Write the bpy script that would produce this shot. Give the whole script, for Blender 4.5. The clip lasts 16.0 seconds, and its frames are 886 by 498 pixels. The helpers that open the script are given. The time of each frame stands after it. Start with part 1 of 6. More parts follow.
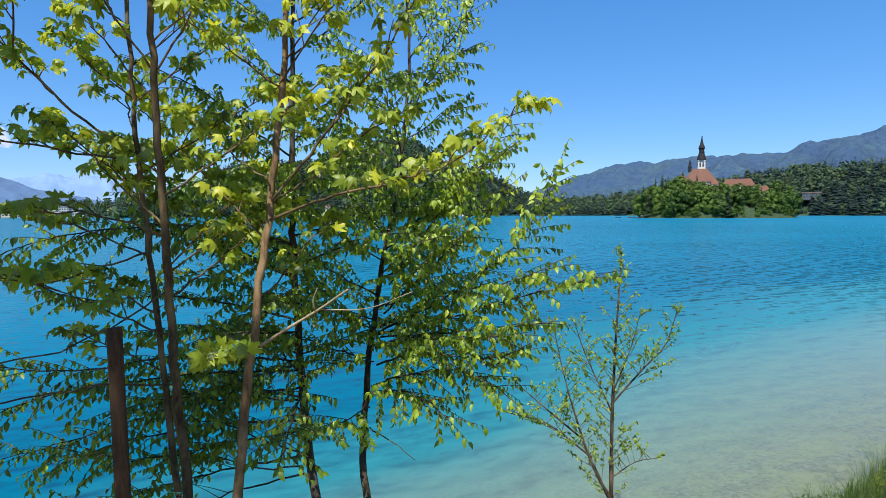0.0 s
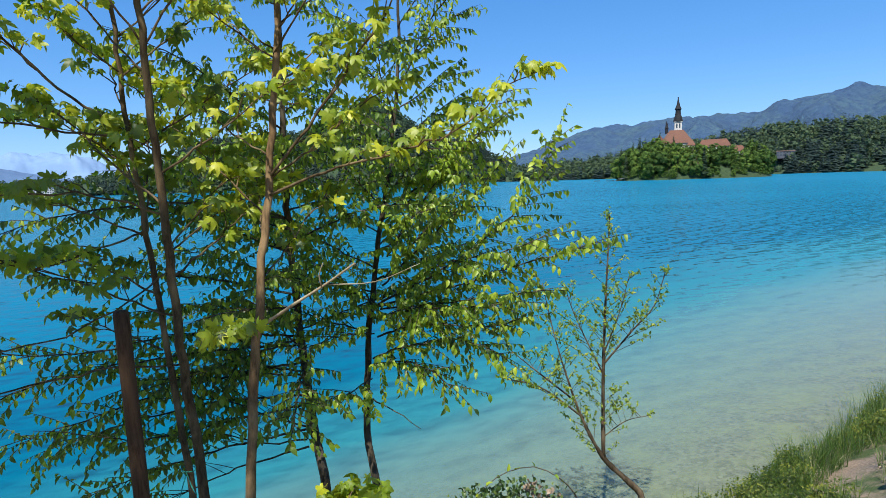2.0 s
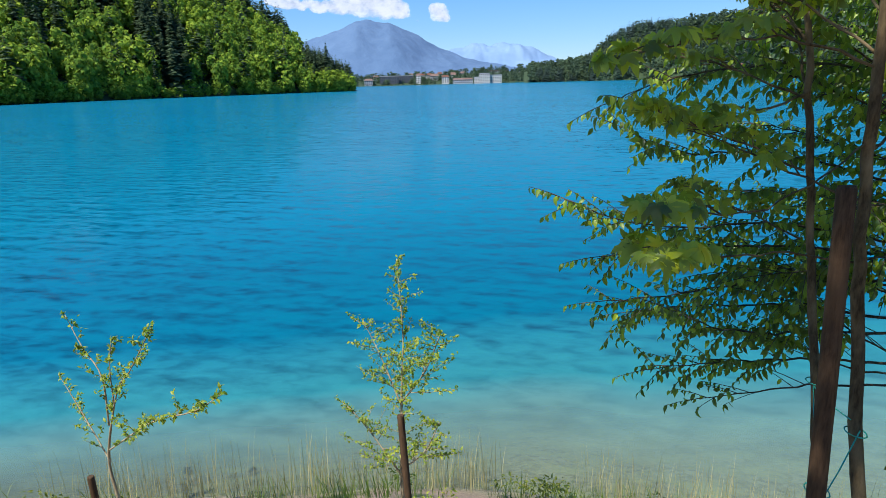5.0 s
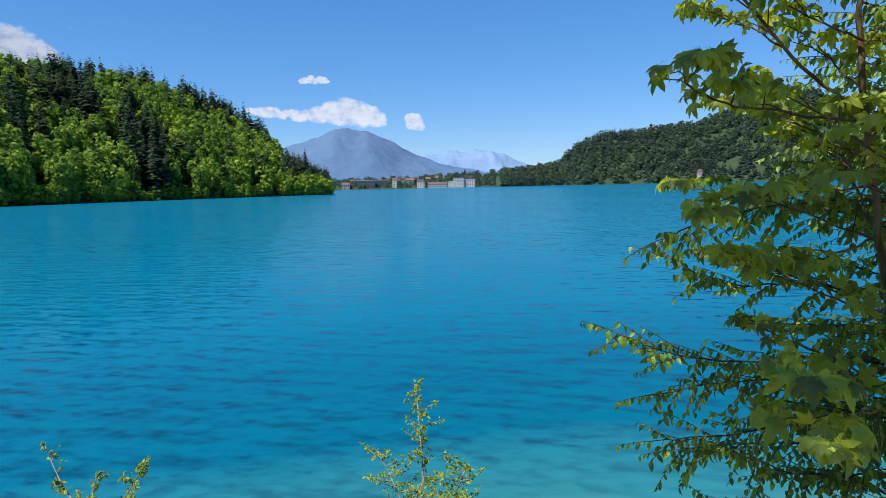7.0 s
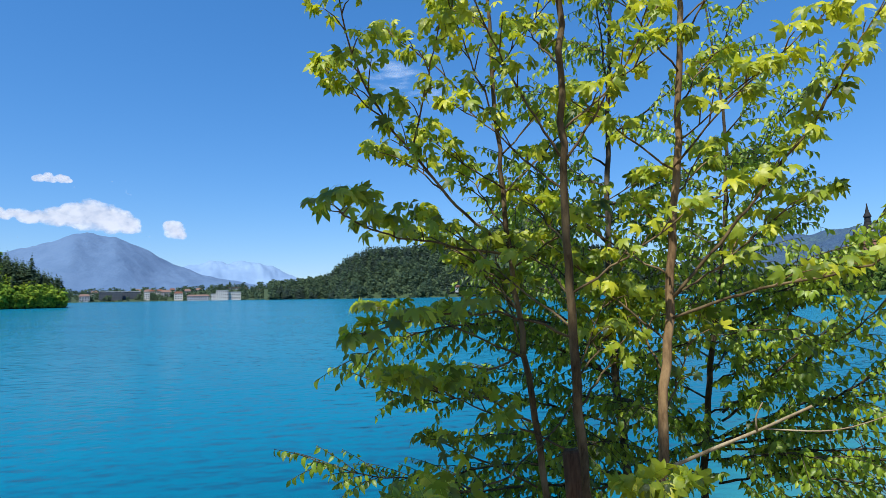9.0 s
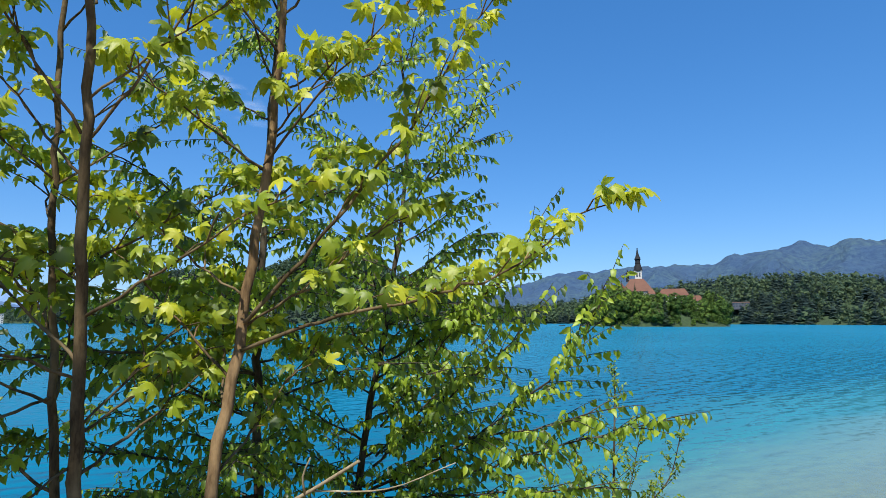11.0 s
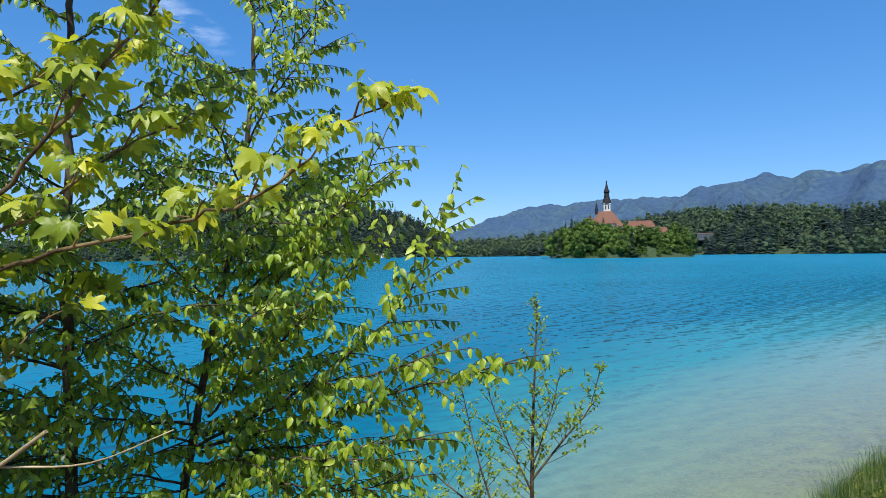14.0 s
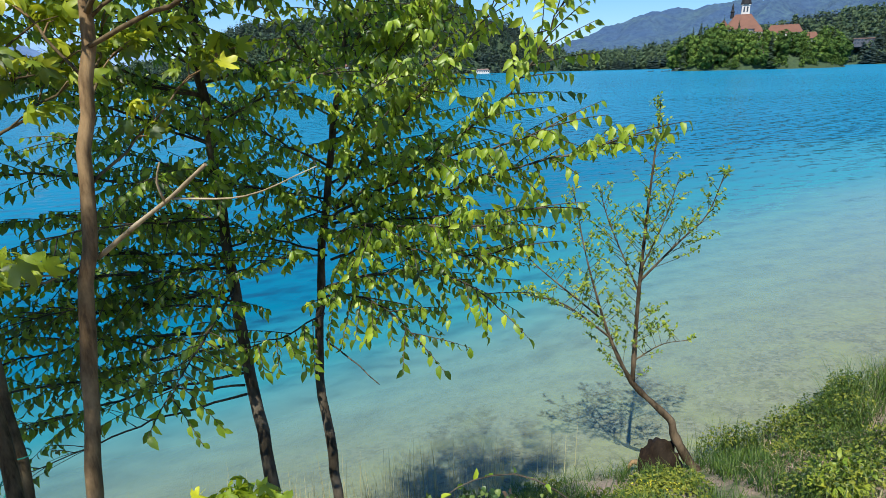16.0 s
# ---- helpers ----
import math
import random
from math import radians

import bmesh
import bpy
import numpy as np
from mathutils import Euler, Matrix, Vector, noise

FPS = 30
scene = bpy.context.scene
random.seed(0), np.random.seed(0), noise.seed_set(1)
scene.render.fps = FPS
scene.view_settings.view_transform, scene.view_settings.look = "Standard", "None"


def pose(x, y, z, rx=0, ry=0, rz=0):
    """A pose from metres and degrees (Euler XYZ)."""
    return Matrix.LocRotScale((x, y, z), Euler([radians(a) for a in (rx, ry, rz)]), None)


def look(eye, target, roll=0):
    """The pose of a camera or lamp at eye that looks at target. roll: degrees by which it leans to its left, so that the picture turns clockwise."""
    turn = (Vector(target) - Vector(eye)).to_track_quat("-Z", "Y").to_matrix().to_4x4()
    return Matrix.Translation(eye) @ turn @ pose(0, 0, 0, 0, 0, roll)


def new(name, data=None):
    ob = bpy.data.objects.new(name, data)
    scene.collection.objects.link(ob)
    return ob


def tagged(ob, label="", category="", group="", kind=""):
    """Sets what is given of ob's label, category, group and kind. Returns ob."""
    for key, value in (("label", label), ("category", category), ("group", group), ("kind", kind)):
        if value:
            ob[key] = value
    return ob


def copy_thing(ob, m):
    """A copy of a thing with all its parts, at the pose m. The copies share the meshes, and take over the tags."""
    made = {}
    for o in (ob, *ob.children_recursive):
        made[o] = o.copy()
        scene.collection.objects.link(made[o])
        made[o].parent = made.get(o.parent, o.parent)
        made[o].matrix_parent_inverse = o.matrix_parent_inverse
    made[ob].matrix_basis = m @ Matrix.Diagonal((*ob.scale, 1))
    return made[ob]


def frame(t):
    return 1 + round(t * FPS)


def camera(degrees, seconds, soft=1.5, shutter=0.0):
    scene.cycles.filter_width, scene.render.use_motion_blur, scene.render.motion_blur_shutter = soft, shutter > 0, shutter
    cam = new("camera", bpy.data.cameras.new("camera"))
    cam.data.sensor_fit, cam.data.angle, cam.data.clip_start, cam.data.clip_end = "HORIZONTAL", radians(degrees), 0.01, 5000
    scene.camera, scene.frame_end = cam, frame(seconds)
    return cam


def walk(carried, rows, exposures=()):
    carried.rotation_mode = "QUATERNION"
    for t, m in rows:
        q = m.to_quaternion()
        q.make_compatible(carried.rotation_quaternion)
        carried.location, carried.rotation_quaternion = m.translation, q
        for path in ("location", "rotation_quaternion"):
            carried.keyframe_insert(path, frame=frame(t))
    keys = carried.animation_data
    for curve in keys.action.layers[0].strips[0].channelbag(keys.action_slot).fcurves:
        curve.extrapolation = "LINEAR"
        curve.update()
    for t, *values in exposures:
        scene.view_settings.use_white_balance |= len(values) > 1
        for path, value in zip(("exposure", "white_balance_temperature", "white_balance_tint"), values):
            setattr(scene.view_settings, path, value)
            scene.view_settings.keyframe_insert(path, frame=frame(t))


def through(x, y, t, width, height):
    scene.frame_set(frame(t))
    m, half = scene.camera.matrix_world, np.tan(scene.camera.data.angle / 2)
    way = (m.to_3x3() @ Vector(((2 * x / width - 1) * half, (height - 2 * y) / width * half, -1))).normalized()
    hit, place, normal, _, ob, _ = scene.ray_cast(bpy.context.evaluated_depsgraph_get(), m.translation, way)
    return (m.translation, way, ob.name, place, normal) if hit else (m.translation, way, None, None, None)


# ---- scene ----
cam = camera(73.31, 16.0, soft=0.5)

# seconds, eye (x, y, z), yaw to the left, pitch up, roll
PATH = [
    (0.0, -0.001, 0.001, 4.481, 0.00, -3.38, -0.26),
    (0.5, 0.015, 0.034, 4.478, -0.80, -4.71, -0.15),
    (1.0, 0.061, 0.056, 4.484, -2.84, -5.24, -1.71),
    (1.5, 0.031, 0.038, 4.489, -5.01, -5.51, -1.31),
    (2.0, -0.101, 0.020, 4.490, -1.80, -6.44, -1.91),
    (2.5, -0.270, 0.053, 4.454, 7.23, -8.17, -2.39),
    (3.0, -0.412, 0.136, 4.429, 18.03, -12.47, -1.70),
    (3.5, -0.524, 0.202, 4.412, 25.52, -13.70, -1.24),
    (4.0, -0.680, 0.217, 4.402, 30.98, -14.79, -0.76),
    (4.5, -0.893, 0.148, 4.388, 34.05, -15.26, -2.05),
    (4.7, -0.959, 0.134, 4.382, 36.41, -16.26, -1.04),
    (6.8, -1.386, 0.053, 4.526, 35.14, -6.69, -2.74),
    (7.0, -1.397, 0.047, 4.530, 34.18, -6.06, -1.35),
    (7.5, -1.411, 0.030, 4.535, 33.34, -3.75, -0.97),
    (8.0, -1.383, 0.034, 4.539, 27.38, -1.91, -1.75),
    (8.5, -1.288, 0.078, 4.545, 17.93, 1.53, -2.46),
    (9.0, -1.099, 0.179, 4.558, 12.22, 4.41, -0.87),
    (9.5, -0.907, 0.287, 4.503, 8.00, 7.25, -0.11),
    (10.0, -0.712, 0.422, 4.550, 0.53, 7.25, -0.24),
    (10.2, -0.627, 0.495, 4.557, -1.57, 7.62, 0.02),
    (12.3, 0.088, 0.863, 4.526, -6.70, 5.24, -0.27),
    (12.5, 0.125, 0.889, 4.539, -6.58, 5.01, -0.64),
    (13.0, 0.215, 0.922, 4.510, -6.70, 2.32, 0.14),
    (13.5, 0.254, 0.930, 4.519, -7.47, 1.59, 0.02),
    (14.0, 0.276, 0.966, 4.544, -7.93, 0.56, -0.73),
    (14.5, 0.267, 0.945, 4.505, -7.11, -0.85, -2.57),
    (15.0, 0.247, 0.970, 4.457, -1.92, -7.45, -2.14),
    (15.5, 0.234, 1.007, 4.401, 2.49, -13.73, -2.21),
    (16.0, 0.215, 0.989, 4.373, 2.53, -16.53, -1.60),
]
walk(cam, [(t, pose(x, y, z, 90 + p, 0, w) @ pose(0, 0, 0, 0, 0, r)) for t, x, y, z, w, p, r in PATH],
     exposures=[(0.0, 0.44), (2.0, 0.44), (4.5, 0.52), (7.0, 0.30), (9.5, 0.38), (13.5, 0.37), (16.0, 0.56)])

# ---- sun and sky: the sun stands high behind the walker's left shoulder ----
SUN_EL, SUN_AZ = radians(57), radians(197)      # azimuth clockwise from +y
to_sun = Vector((math.sin(SUN_AZ) * math.cos(SUN_EL), math.cos(SUN_AZ) * math.cos(SUN_EL), math.sin(SUN_EL)))
world = bpy.data.worlds.new("sky")
scene.world = world
world.use_nodes = True
wn = world.node_tree.nodes
sky = wn.new("ShaderNodeTexSky")
sky.sky_type, sky.sun_disc = "NISHITA", False
sky.sun_elevation, sky.sun_rotation = SUN_EL, SUN_AZ
sky.air_density, sky.dust_density, sky.ozone_density, sky.altitude = 1.0, 0.15, 3.0, 400
wn["Background"].inputs["Strength"].default_value = 0.19
clear = wn.new("ShaderNodeHueSaturation")      # the deep blue of a clear mountain sky
clear.inputs["Saturation"].default_value, clear.inputs["Hue"].default_value = 1.28, 0.5
even = wn.new("ShaderNodeGamma")
even.inputs["Gamma"].default_value = 0.62
world.node_tree.links.new(sky.outputs[0], even.inputs["Color"])
blue = wn.new("ShaderNodeMix")
blue.data_type, blue.blend_type = "RGBA", "MULTIPLY"
blue.inputs[0].default_value, blue.inputs[7].default_value = 1.0, (0.75, 0.925, 1.22, 1)
world.node_tree.links.new(even.outputs[0], blue.inputs[6])
world.node_tree.links.new(blue.outputs[2], clear.inputs["Color"])
world.node_tree.links.new(clear.outputs[0], wn["Background"].inputs[0])
sun_data = bpy.data.lights.new("sun", "SUN")
sun_data.energy, sun_data.angle, sun_data.color = 5.0, radians(0.55), (1.0, 0.95, 0.86)
sun = new("sun", sun_data)
sun.matrix_world = look(to_sun * 50, (0, 0, 0))

rng = np.random.default_rng(7)


# ---- materials ----
class Mat:
    """A small wrapper to write node materials in few lines."""

    def __init__(self, name):
        self.m = bpy.data.materials.new(name)
        self.m.use_nodes = True
        self.t = self.m.node_tree
        self.b = self.t.nodes["Principled BSDF"]
        self.out = self.t.nodes["Material Output"]

    def node(self, kind, **sockets):
        n = self.t.nodes.new(kind)
        for k, v in sockets.items():
            self.put(n, k.replace("_", " "), v)
        return n

    def put(self, n, socket, v):
        s = n.inputs[int(socket)] if socket.isdigit() else n.inputs[socket]
        if isinstance(v, bpy.types.NodeSocket):
            self.t.links.new(v, s)
        else:
            s.default_value = v

    def set(self, **sockets):
        for k, v in sockets.items():
            self.put(self.b, k.replace("_", " "), v)
        return self

    def coords(self, sx=1.0, sy=1.0, sz=1.0, world_space=True, turn=0.0):
        src = self.node("ShaderNodeNewGeometry").outputs["Position"] if world_space else self.node("ShaderNodeTexCoord").outputs["Object"]
        mp = self.node("ShaderNodeMapping", Vector=src)
        mp.inputs["Scale"].default_value = (sx, sy, sz)
        mp.inputs["Rotation"].default_value = (0, 0, turn)
        return mp.outputs[0]

    def noise(self, vec, scale, detail=4.0, rough=0.55):
        return self.node("ShaderNodeTexNoise", Vector=vec, Scale=scale, Detail=detail, Roughness=rough).outputs["Fac"]

    def ramp(self, fac, *stops):
        r = self.node("ShaderNodeValToRGB", Fac=fac)
        e = r.color_ramp.elements
        while len(e) < len(stops):
            e.new(0.5)
        for el, (p, c) in zip(e, stops):
            el.position, el.color = p, (*c, 1) if len(c) == 3 else c
        return r.outputs[0]

    def mix(self, fac, a, b, kind="MIX"):
        n = self.node("ShaderNodeMix")
        n.data_type, n.blend_type = "RGBA", kind
        for i, v in ((0, fac), (6, a), (7, b)):
            if isinstance(v, bpy.types.NodeSocket):
                self.t.links.new(v, n.inputs[i])
            else:
                n.inputs[i].default_value = (*v, 1) if isinstance(v, tuple) and len(v) == 3 else v
        return n.outputs[2]

    def math(self, op, a, b=0.0):
        n = self.node("ShaderNodeMath")
        n.operation = op
        self.put(n, "0", a), self.put(n, "1", b)
        return n.outputs[0]

    def attr(self, name):
        return self.node_attr(name).outputs["Fac"]

    def node_attr(self, name):
        n = self.t.nodes.new("ShaderNodeAttribute")
        n.attribute_name = name
        return n

    def bump(self, height, strength=0.3, distance=0.01):
        self.put(self.b, "Normal", self.node("ShaderNodeBump", Height=height, Strength=strength, Distance=distance).outputs[0])
        return self


def leaf_material(name, dark, mid, light, gloss=0.42, through=0.45, sheen=0.4):
    """Thin leaf: diffuse and sheen on top, light passing through to the other side."""
    k = Mat(name)
    geo = k.node("ShaderNodeNewGeometry")
    info = k.node("ShaderNodeObjectInfo")
    each = k.math("FRACT", k.math("ADD", geo.outputs["Random Per Island"], info.outputs["Random"]))
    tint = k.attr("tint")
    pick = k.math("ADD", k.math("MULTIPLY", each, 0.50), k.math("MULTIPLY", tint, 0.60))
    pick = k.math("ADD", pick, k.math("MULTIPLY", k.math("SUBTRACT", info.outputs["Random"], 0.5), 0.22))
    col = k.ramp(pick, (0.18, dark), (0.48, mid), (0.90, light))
    fine = k.noise(k.coords(1, 1, 1), 60, 2)
    col = k.mix(k.math("MULTIPLY", fine, 0.35), col, k.mix(0.5, col, dark))
    k.set(Base_Color=col, Roughness=gloss)
    k.b.inputs["Specular IOR Level"].default_value = sheen
    tr = k.node("ShaderNodeBsdfTranslucent", Color=k.mix(0.45, col, tuple(min(1, c * 1.2) for c in light)))
    mx = k.node("ShaderNodeMixShader", Fac=through)
    k.t.links.new(k.b.outputs[0], mx.inputs[1]), k.t.links.new(tr.outputs[0], mx.inputs[2])
    k.t.links.new(mx.outputs[0], k.out.inputs[0])
    return k.m


def bark_material(name, dark, light, patch, scale=1.0):
    k = Mat(name)
    c = k.coords(1, 1, 0.18)
    streak = k.noise(c, 90 * scale, 6, 0.65)
    blot = k.noise(k.coords(1, 1, 0.5), 11 * scale, 5, 0.6)
    col = k.mix(k.ramp(blot, (0.45, (0, 0, 0)), (0.68, (1, 1, 1))), k.ramp(streak, (0.3, dark), (0.7, light)), patch)
    k.set(Base_Color=col, Roughness=0.85)
    k.b.inputs["Specular IOR Level"].default_value = 0.15
    return k.bump(k.math("ADD", streak, k.math("MULTIPLY", blot, 0.5)), 0.6, 0.004).m


def plain_material(name, a, b, scale, rough=0.7, bump=0.2, distance=0.02, stretch=(1, 1, 1)):
    k = Mat(name)
    n = k.noise(k.coords(*stretch), scale, 6, 0.6)
    big = k.noise(k.coords(*stretch), scale * 0.13, 3)
    k.set(Base_Color=k.ramp(k.math("ADD", k.math("MULTIPLY", n, 0.6), k.math("MULTIPLY", big, 0.4)), (0.3, a), (0.7, b)), Roughness=rough)
    return k.bump(n, bump, distance).m


M_MAPLE = leaf_material("maple_leaf", (0.036, 0.078, 0.009), (0.265, 0.375, 0.022), (0.64, 0.65, 0.032), 0.50, 0.48, 0.75)
M_HORN = leaf_material("hornbeam_leaf", (0.022, 0.060, 0.006), (0.205, 0.335, 0.018), (0.46, 0.57, 0.036), 0.48, 0.42, 0.75)
M_SAP = leaf_material("sapling_leaf", (0.05, 0.115, 0.012), (0.17, 0.28, 0.025), (0.42, 0.44, 0.05), 0.45, 0.42)
M_IVY = leaf_material("ivy_leaf", (0.014, 0.036, 0.010), (0.050, 0.100, 0.022), (0.17, 0.23, 0.06), 0.38, 0.2)
M_HERB = leaf_material("herb_leaf", (0.015, 0.040, 0.006), (0.066, 0.118, 0.012), (0.25, 0.27, 0.030), 0.5, 0.35)
M_GRASS = leaf_material("grass_blade", (0.022, 0.060, 0.010), (0.052, 0.108, 0.010), (0.15, 0.215, 0.030), 0.5, 0.35)
M_REED = leaf_material("dry_reed", (0.20, 0.20, 0.08), (0.36, 0.33, 0.16), (0.55, 0.50, 0.28), 0.6, 0.2)
M_DRY = leaf_material("dry_leaf", (0.10, 0.065, 0.038), (0.22, 0.155, 0.10), (0.40, 0.31, 0.22), 0.6, 0.15)
M_BROAD = leaf_material("far_broadleaf", (0.044, 0.098, 0.022), (0.150, 0.275, 0.036), (0.38, 0.49, 0.056), 0.6, 0.35, 0.08)
M_ISLE = leaf_material("island_broadleaf", (0.040, 0.078, 0.022), (0.088, 0.158, 0.034), (0.185, 0.270, 0.052), 0.6, 0.30, 0.08)
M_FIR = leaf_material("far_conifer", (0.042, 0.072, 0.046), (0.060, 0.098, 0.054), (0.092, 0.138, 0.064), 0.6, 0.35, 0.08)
# lighter, bluer copies of the tree greens: distance haze put into the leaf colour
M_FIRFAR = leaf_material("hazed_conifer", (0.036, 0.064, 0.070), (0.054, 0.091, 0.084), (0.084, 0.125, 0.096), 0.7, 0.4, 0.08)
M_HAZY = leaf_material("hazed_wood", (0.040, 0.074, 0.060), (0.072, 0.120, 0.072), (0.130, 0.184, 0.088), 0.7, 0.4, 0.08)
M_BARK = bark_material("maple_bark", (0.070, 0.044, 0.022), (0.23, 0.150, 0.074), (0.37, 0.255, 0.130))
# darker copy of maple bark: two stems' shade put into colour; limbs use it too
M_BARKM = bark_material("dark_maple_bark", (0.026, 0.018, 0.009), (0.120, 0.086, 0.044), (0.200, 0.152, 0.082))
M_BARKD = bark_material("hornbeam_bark", (0.024, 0.019, 0.012), (0.072, 0.058, 0.038), (0.130, 0.112, 0.082))
M_BARKP = bark_material("pale_twig_bark", (0.16, 0.12, 0.07), (0.36, 0.29, 0.18), (0.42, 0.36, 0.24))
M_ALDER = bark_material("alder_bark", (0.024, 0.018, 0.011), (0.078, 0.058, 0.035), (0.165, 0.124, 0.078), 0.7)
M_POST = bark_material("weathered_post_wood", (0.034, 0.020, 0.011), (0.118, 0.070, 0.038), (0.080, 0.050, 0.029), 0.8)
M_STUMP = bark_material("rotten_stump", (0.006, 0.004, 0.003), (0.028, 0.018, 0.010), (0.02, 0.015, 0.009), 0.5)
M_WALL = plain_material("white_plaster", (0.48, 0.45, 0.41), (0.66, 0.63, 0.58), 0.8, 0.8, 0.1, 0.05)
M_ROOF = plain_material("orange_tile_roof", (0.090, 0.036, 0.021), (0.180, 0.074, 0.040), 1.6, 0.75, 0.3, 0.1)
M_SPIRE = plain_material("dark_copper_roof", (0.006, 0.007, 0.008), (0.015, 0.016, 0.018), 1.2, 0.85, 0.2, 0.1)
M_GLASSY = plain_material("dark_window", (0.03, 0.04, 0.05), (0.07, 0.09, 0.11), 0.5, 0.15, 0.05, 0.02)
M_GREYW = plain_material("grey_concrete_wall", (0.28, 0.29, 0.30), (0.42, 0.42, 0.42), 0.5, 0.8, 0.1, 0.05)
M_BROWNR = plain_material("brown_roof", (0.12, 0.075, 0.06), (0.22, 0.14, 0.11), 1.0, 0.8, 0.2, 0.1)
M_DARKW = plain_material("dark_timber_wall", (0.05, 0.058, 0.075), (0.10, 0.11, 0.13), 0.5, 0.8, 0.1, 0.05)
M_BOAT = plain_material("boat_wood", (0.05, 0.035, 0.025), (0.12, 0.08, 0.06), 2.0, 0.5, 0.1, 0.02)
M_CORD = plain_material("green_cord", (0.01, 0.30, 0.22), (0.04, 0.45, 0.33), 300, 0.6, 0.2, 0.001)
# rock and snow tinted blue: the air's haze is painted into both mountains
M_SNOW = plain_material("hazed_rock_and_snow", (0.13, 0.23, 0.39), (0.22, 0.33, 0.48), 0.006, 0.9, 0.3, 8.0)
M_MOUNT = plain_material("hazed_mountain", (0.066, 0.128, 0.235), (0.098, 0.170, 0.285), 0.012, 0.95, 0.6, 20.0)


def forest_floor(name, a, b, c, scale, relief=0.5):
    k = Mat(name)
    n = k.noise(k.coords(1, 1, 1), scale, 8, 0.7)
    big = k.noise(k.coords(1, 1, 1), scale * 0.12, 4)
    col = k.mix(k.ramp(big, (0.4, (0, 0, 0)), (0.62, (1, 1, 1))), k.ramp(n, (0.3, a), (0.7, b)), k.ramp(n, (0.35, a), (0.75, c)))
    k.set(Base_Color=col, Roughness=0.95)
    return k.bump(n, 0.9, relief / scale).m


M_UNDER = forest_floor("forest_undergrowth", (0.020, 0.042, 0.018), (0.042, 0.076, 0.028), (0.060, 0.100, 0.032), 0.4)
# woods of the far range, with the blue of distance haze put into the colour
M_RIDGE = forest_floor("hazed_wooded_slope", (0.021, 0.056, 0.130), (0.050, 0.108, 0.190), (0.088, 0.165, 0.180), 0.045, 0.8)


def ground_material():
    """Bank soil with roots of grass above the water line, pale gravel and silt below it."""
    k = Mat("bank_soil_and_gravel")
    z = k.node("ShaderNodeSeparateXYZ", Vector=k.node("ShaderNodeNewGeometry").outputs["Position"]).outputs[2]
    pebble = k.node("ShaderNodeTexVoronoi", Vector=k.coords(), Scale=14.0).outputs["Color"]
    grit = k.noise(k.coords(), 34, 6, 0.7)
    blot = k.noise(k.coords(), 1.7, 5, 0.6)
    gravel = k.ramp(k.math("ADD", k.math("MULTIPLY", k.node("ShaderNodeRGBToBW", Color=pebble).outputs[0], 0.35), k.math("MULTIPLY", grit, 0.65)),
                    (0.25, (0.09, 0.075, 0.045)), (0.5, (0.235, 0.205, 0.130)), (0.8, (0.38, 0.335, 0.235)))
    gravel = k.mix(k.ramp(blot, (0.42, (0, 0, 0)), (0.66, (0.75, 0.75, 0.75))), gravel, (0.33, 0.31, 0.14))
    soil = k.ramp(grit, (0.3, (0.15, 0.10, 0.065)), (0.55, (0.32, 0.235, 0.158)), (0.8, (0.48, 0.375, 0.275)))
    soil = k.mix(k.ramp(blot, (0.52, (0, 0, 0)), (0.66, (1, 1, 1))), soil, k.ramp(grit, (0.3, (0.03, 0.055, 0.012)), (0.7, (0.09, 0.13, 0.03))))
    high = k.ramp(k.math("ADD", k.math("MULTIPLY", z, 2.5), k.math("MULTIPLY", blot, 0.3)), (0.45, (0, 0, 0)), (0.85, (1, 1, 1)))
    k.set(Base_Color=k.mix(high, gravel, soil), Roughness=0.9)
    return k.bump(k.math("ADD", grit, k.math("MULTIPLY", blot, 0.6)), 0.5, 0.03).m


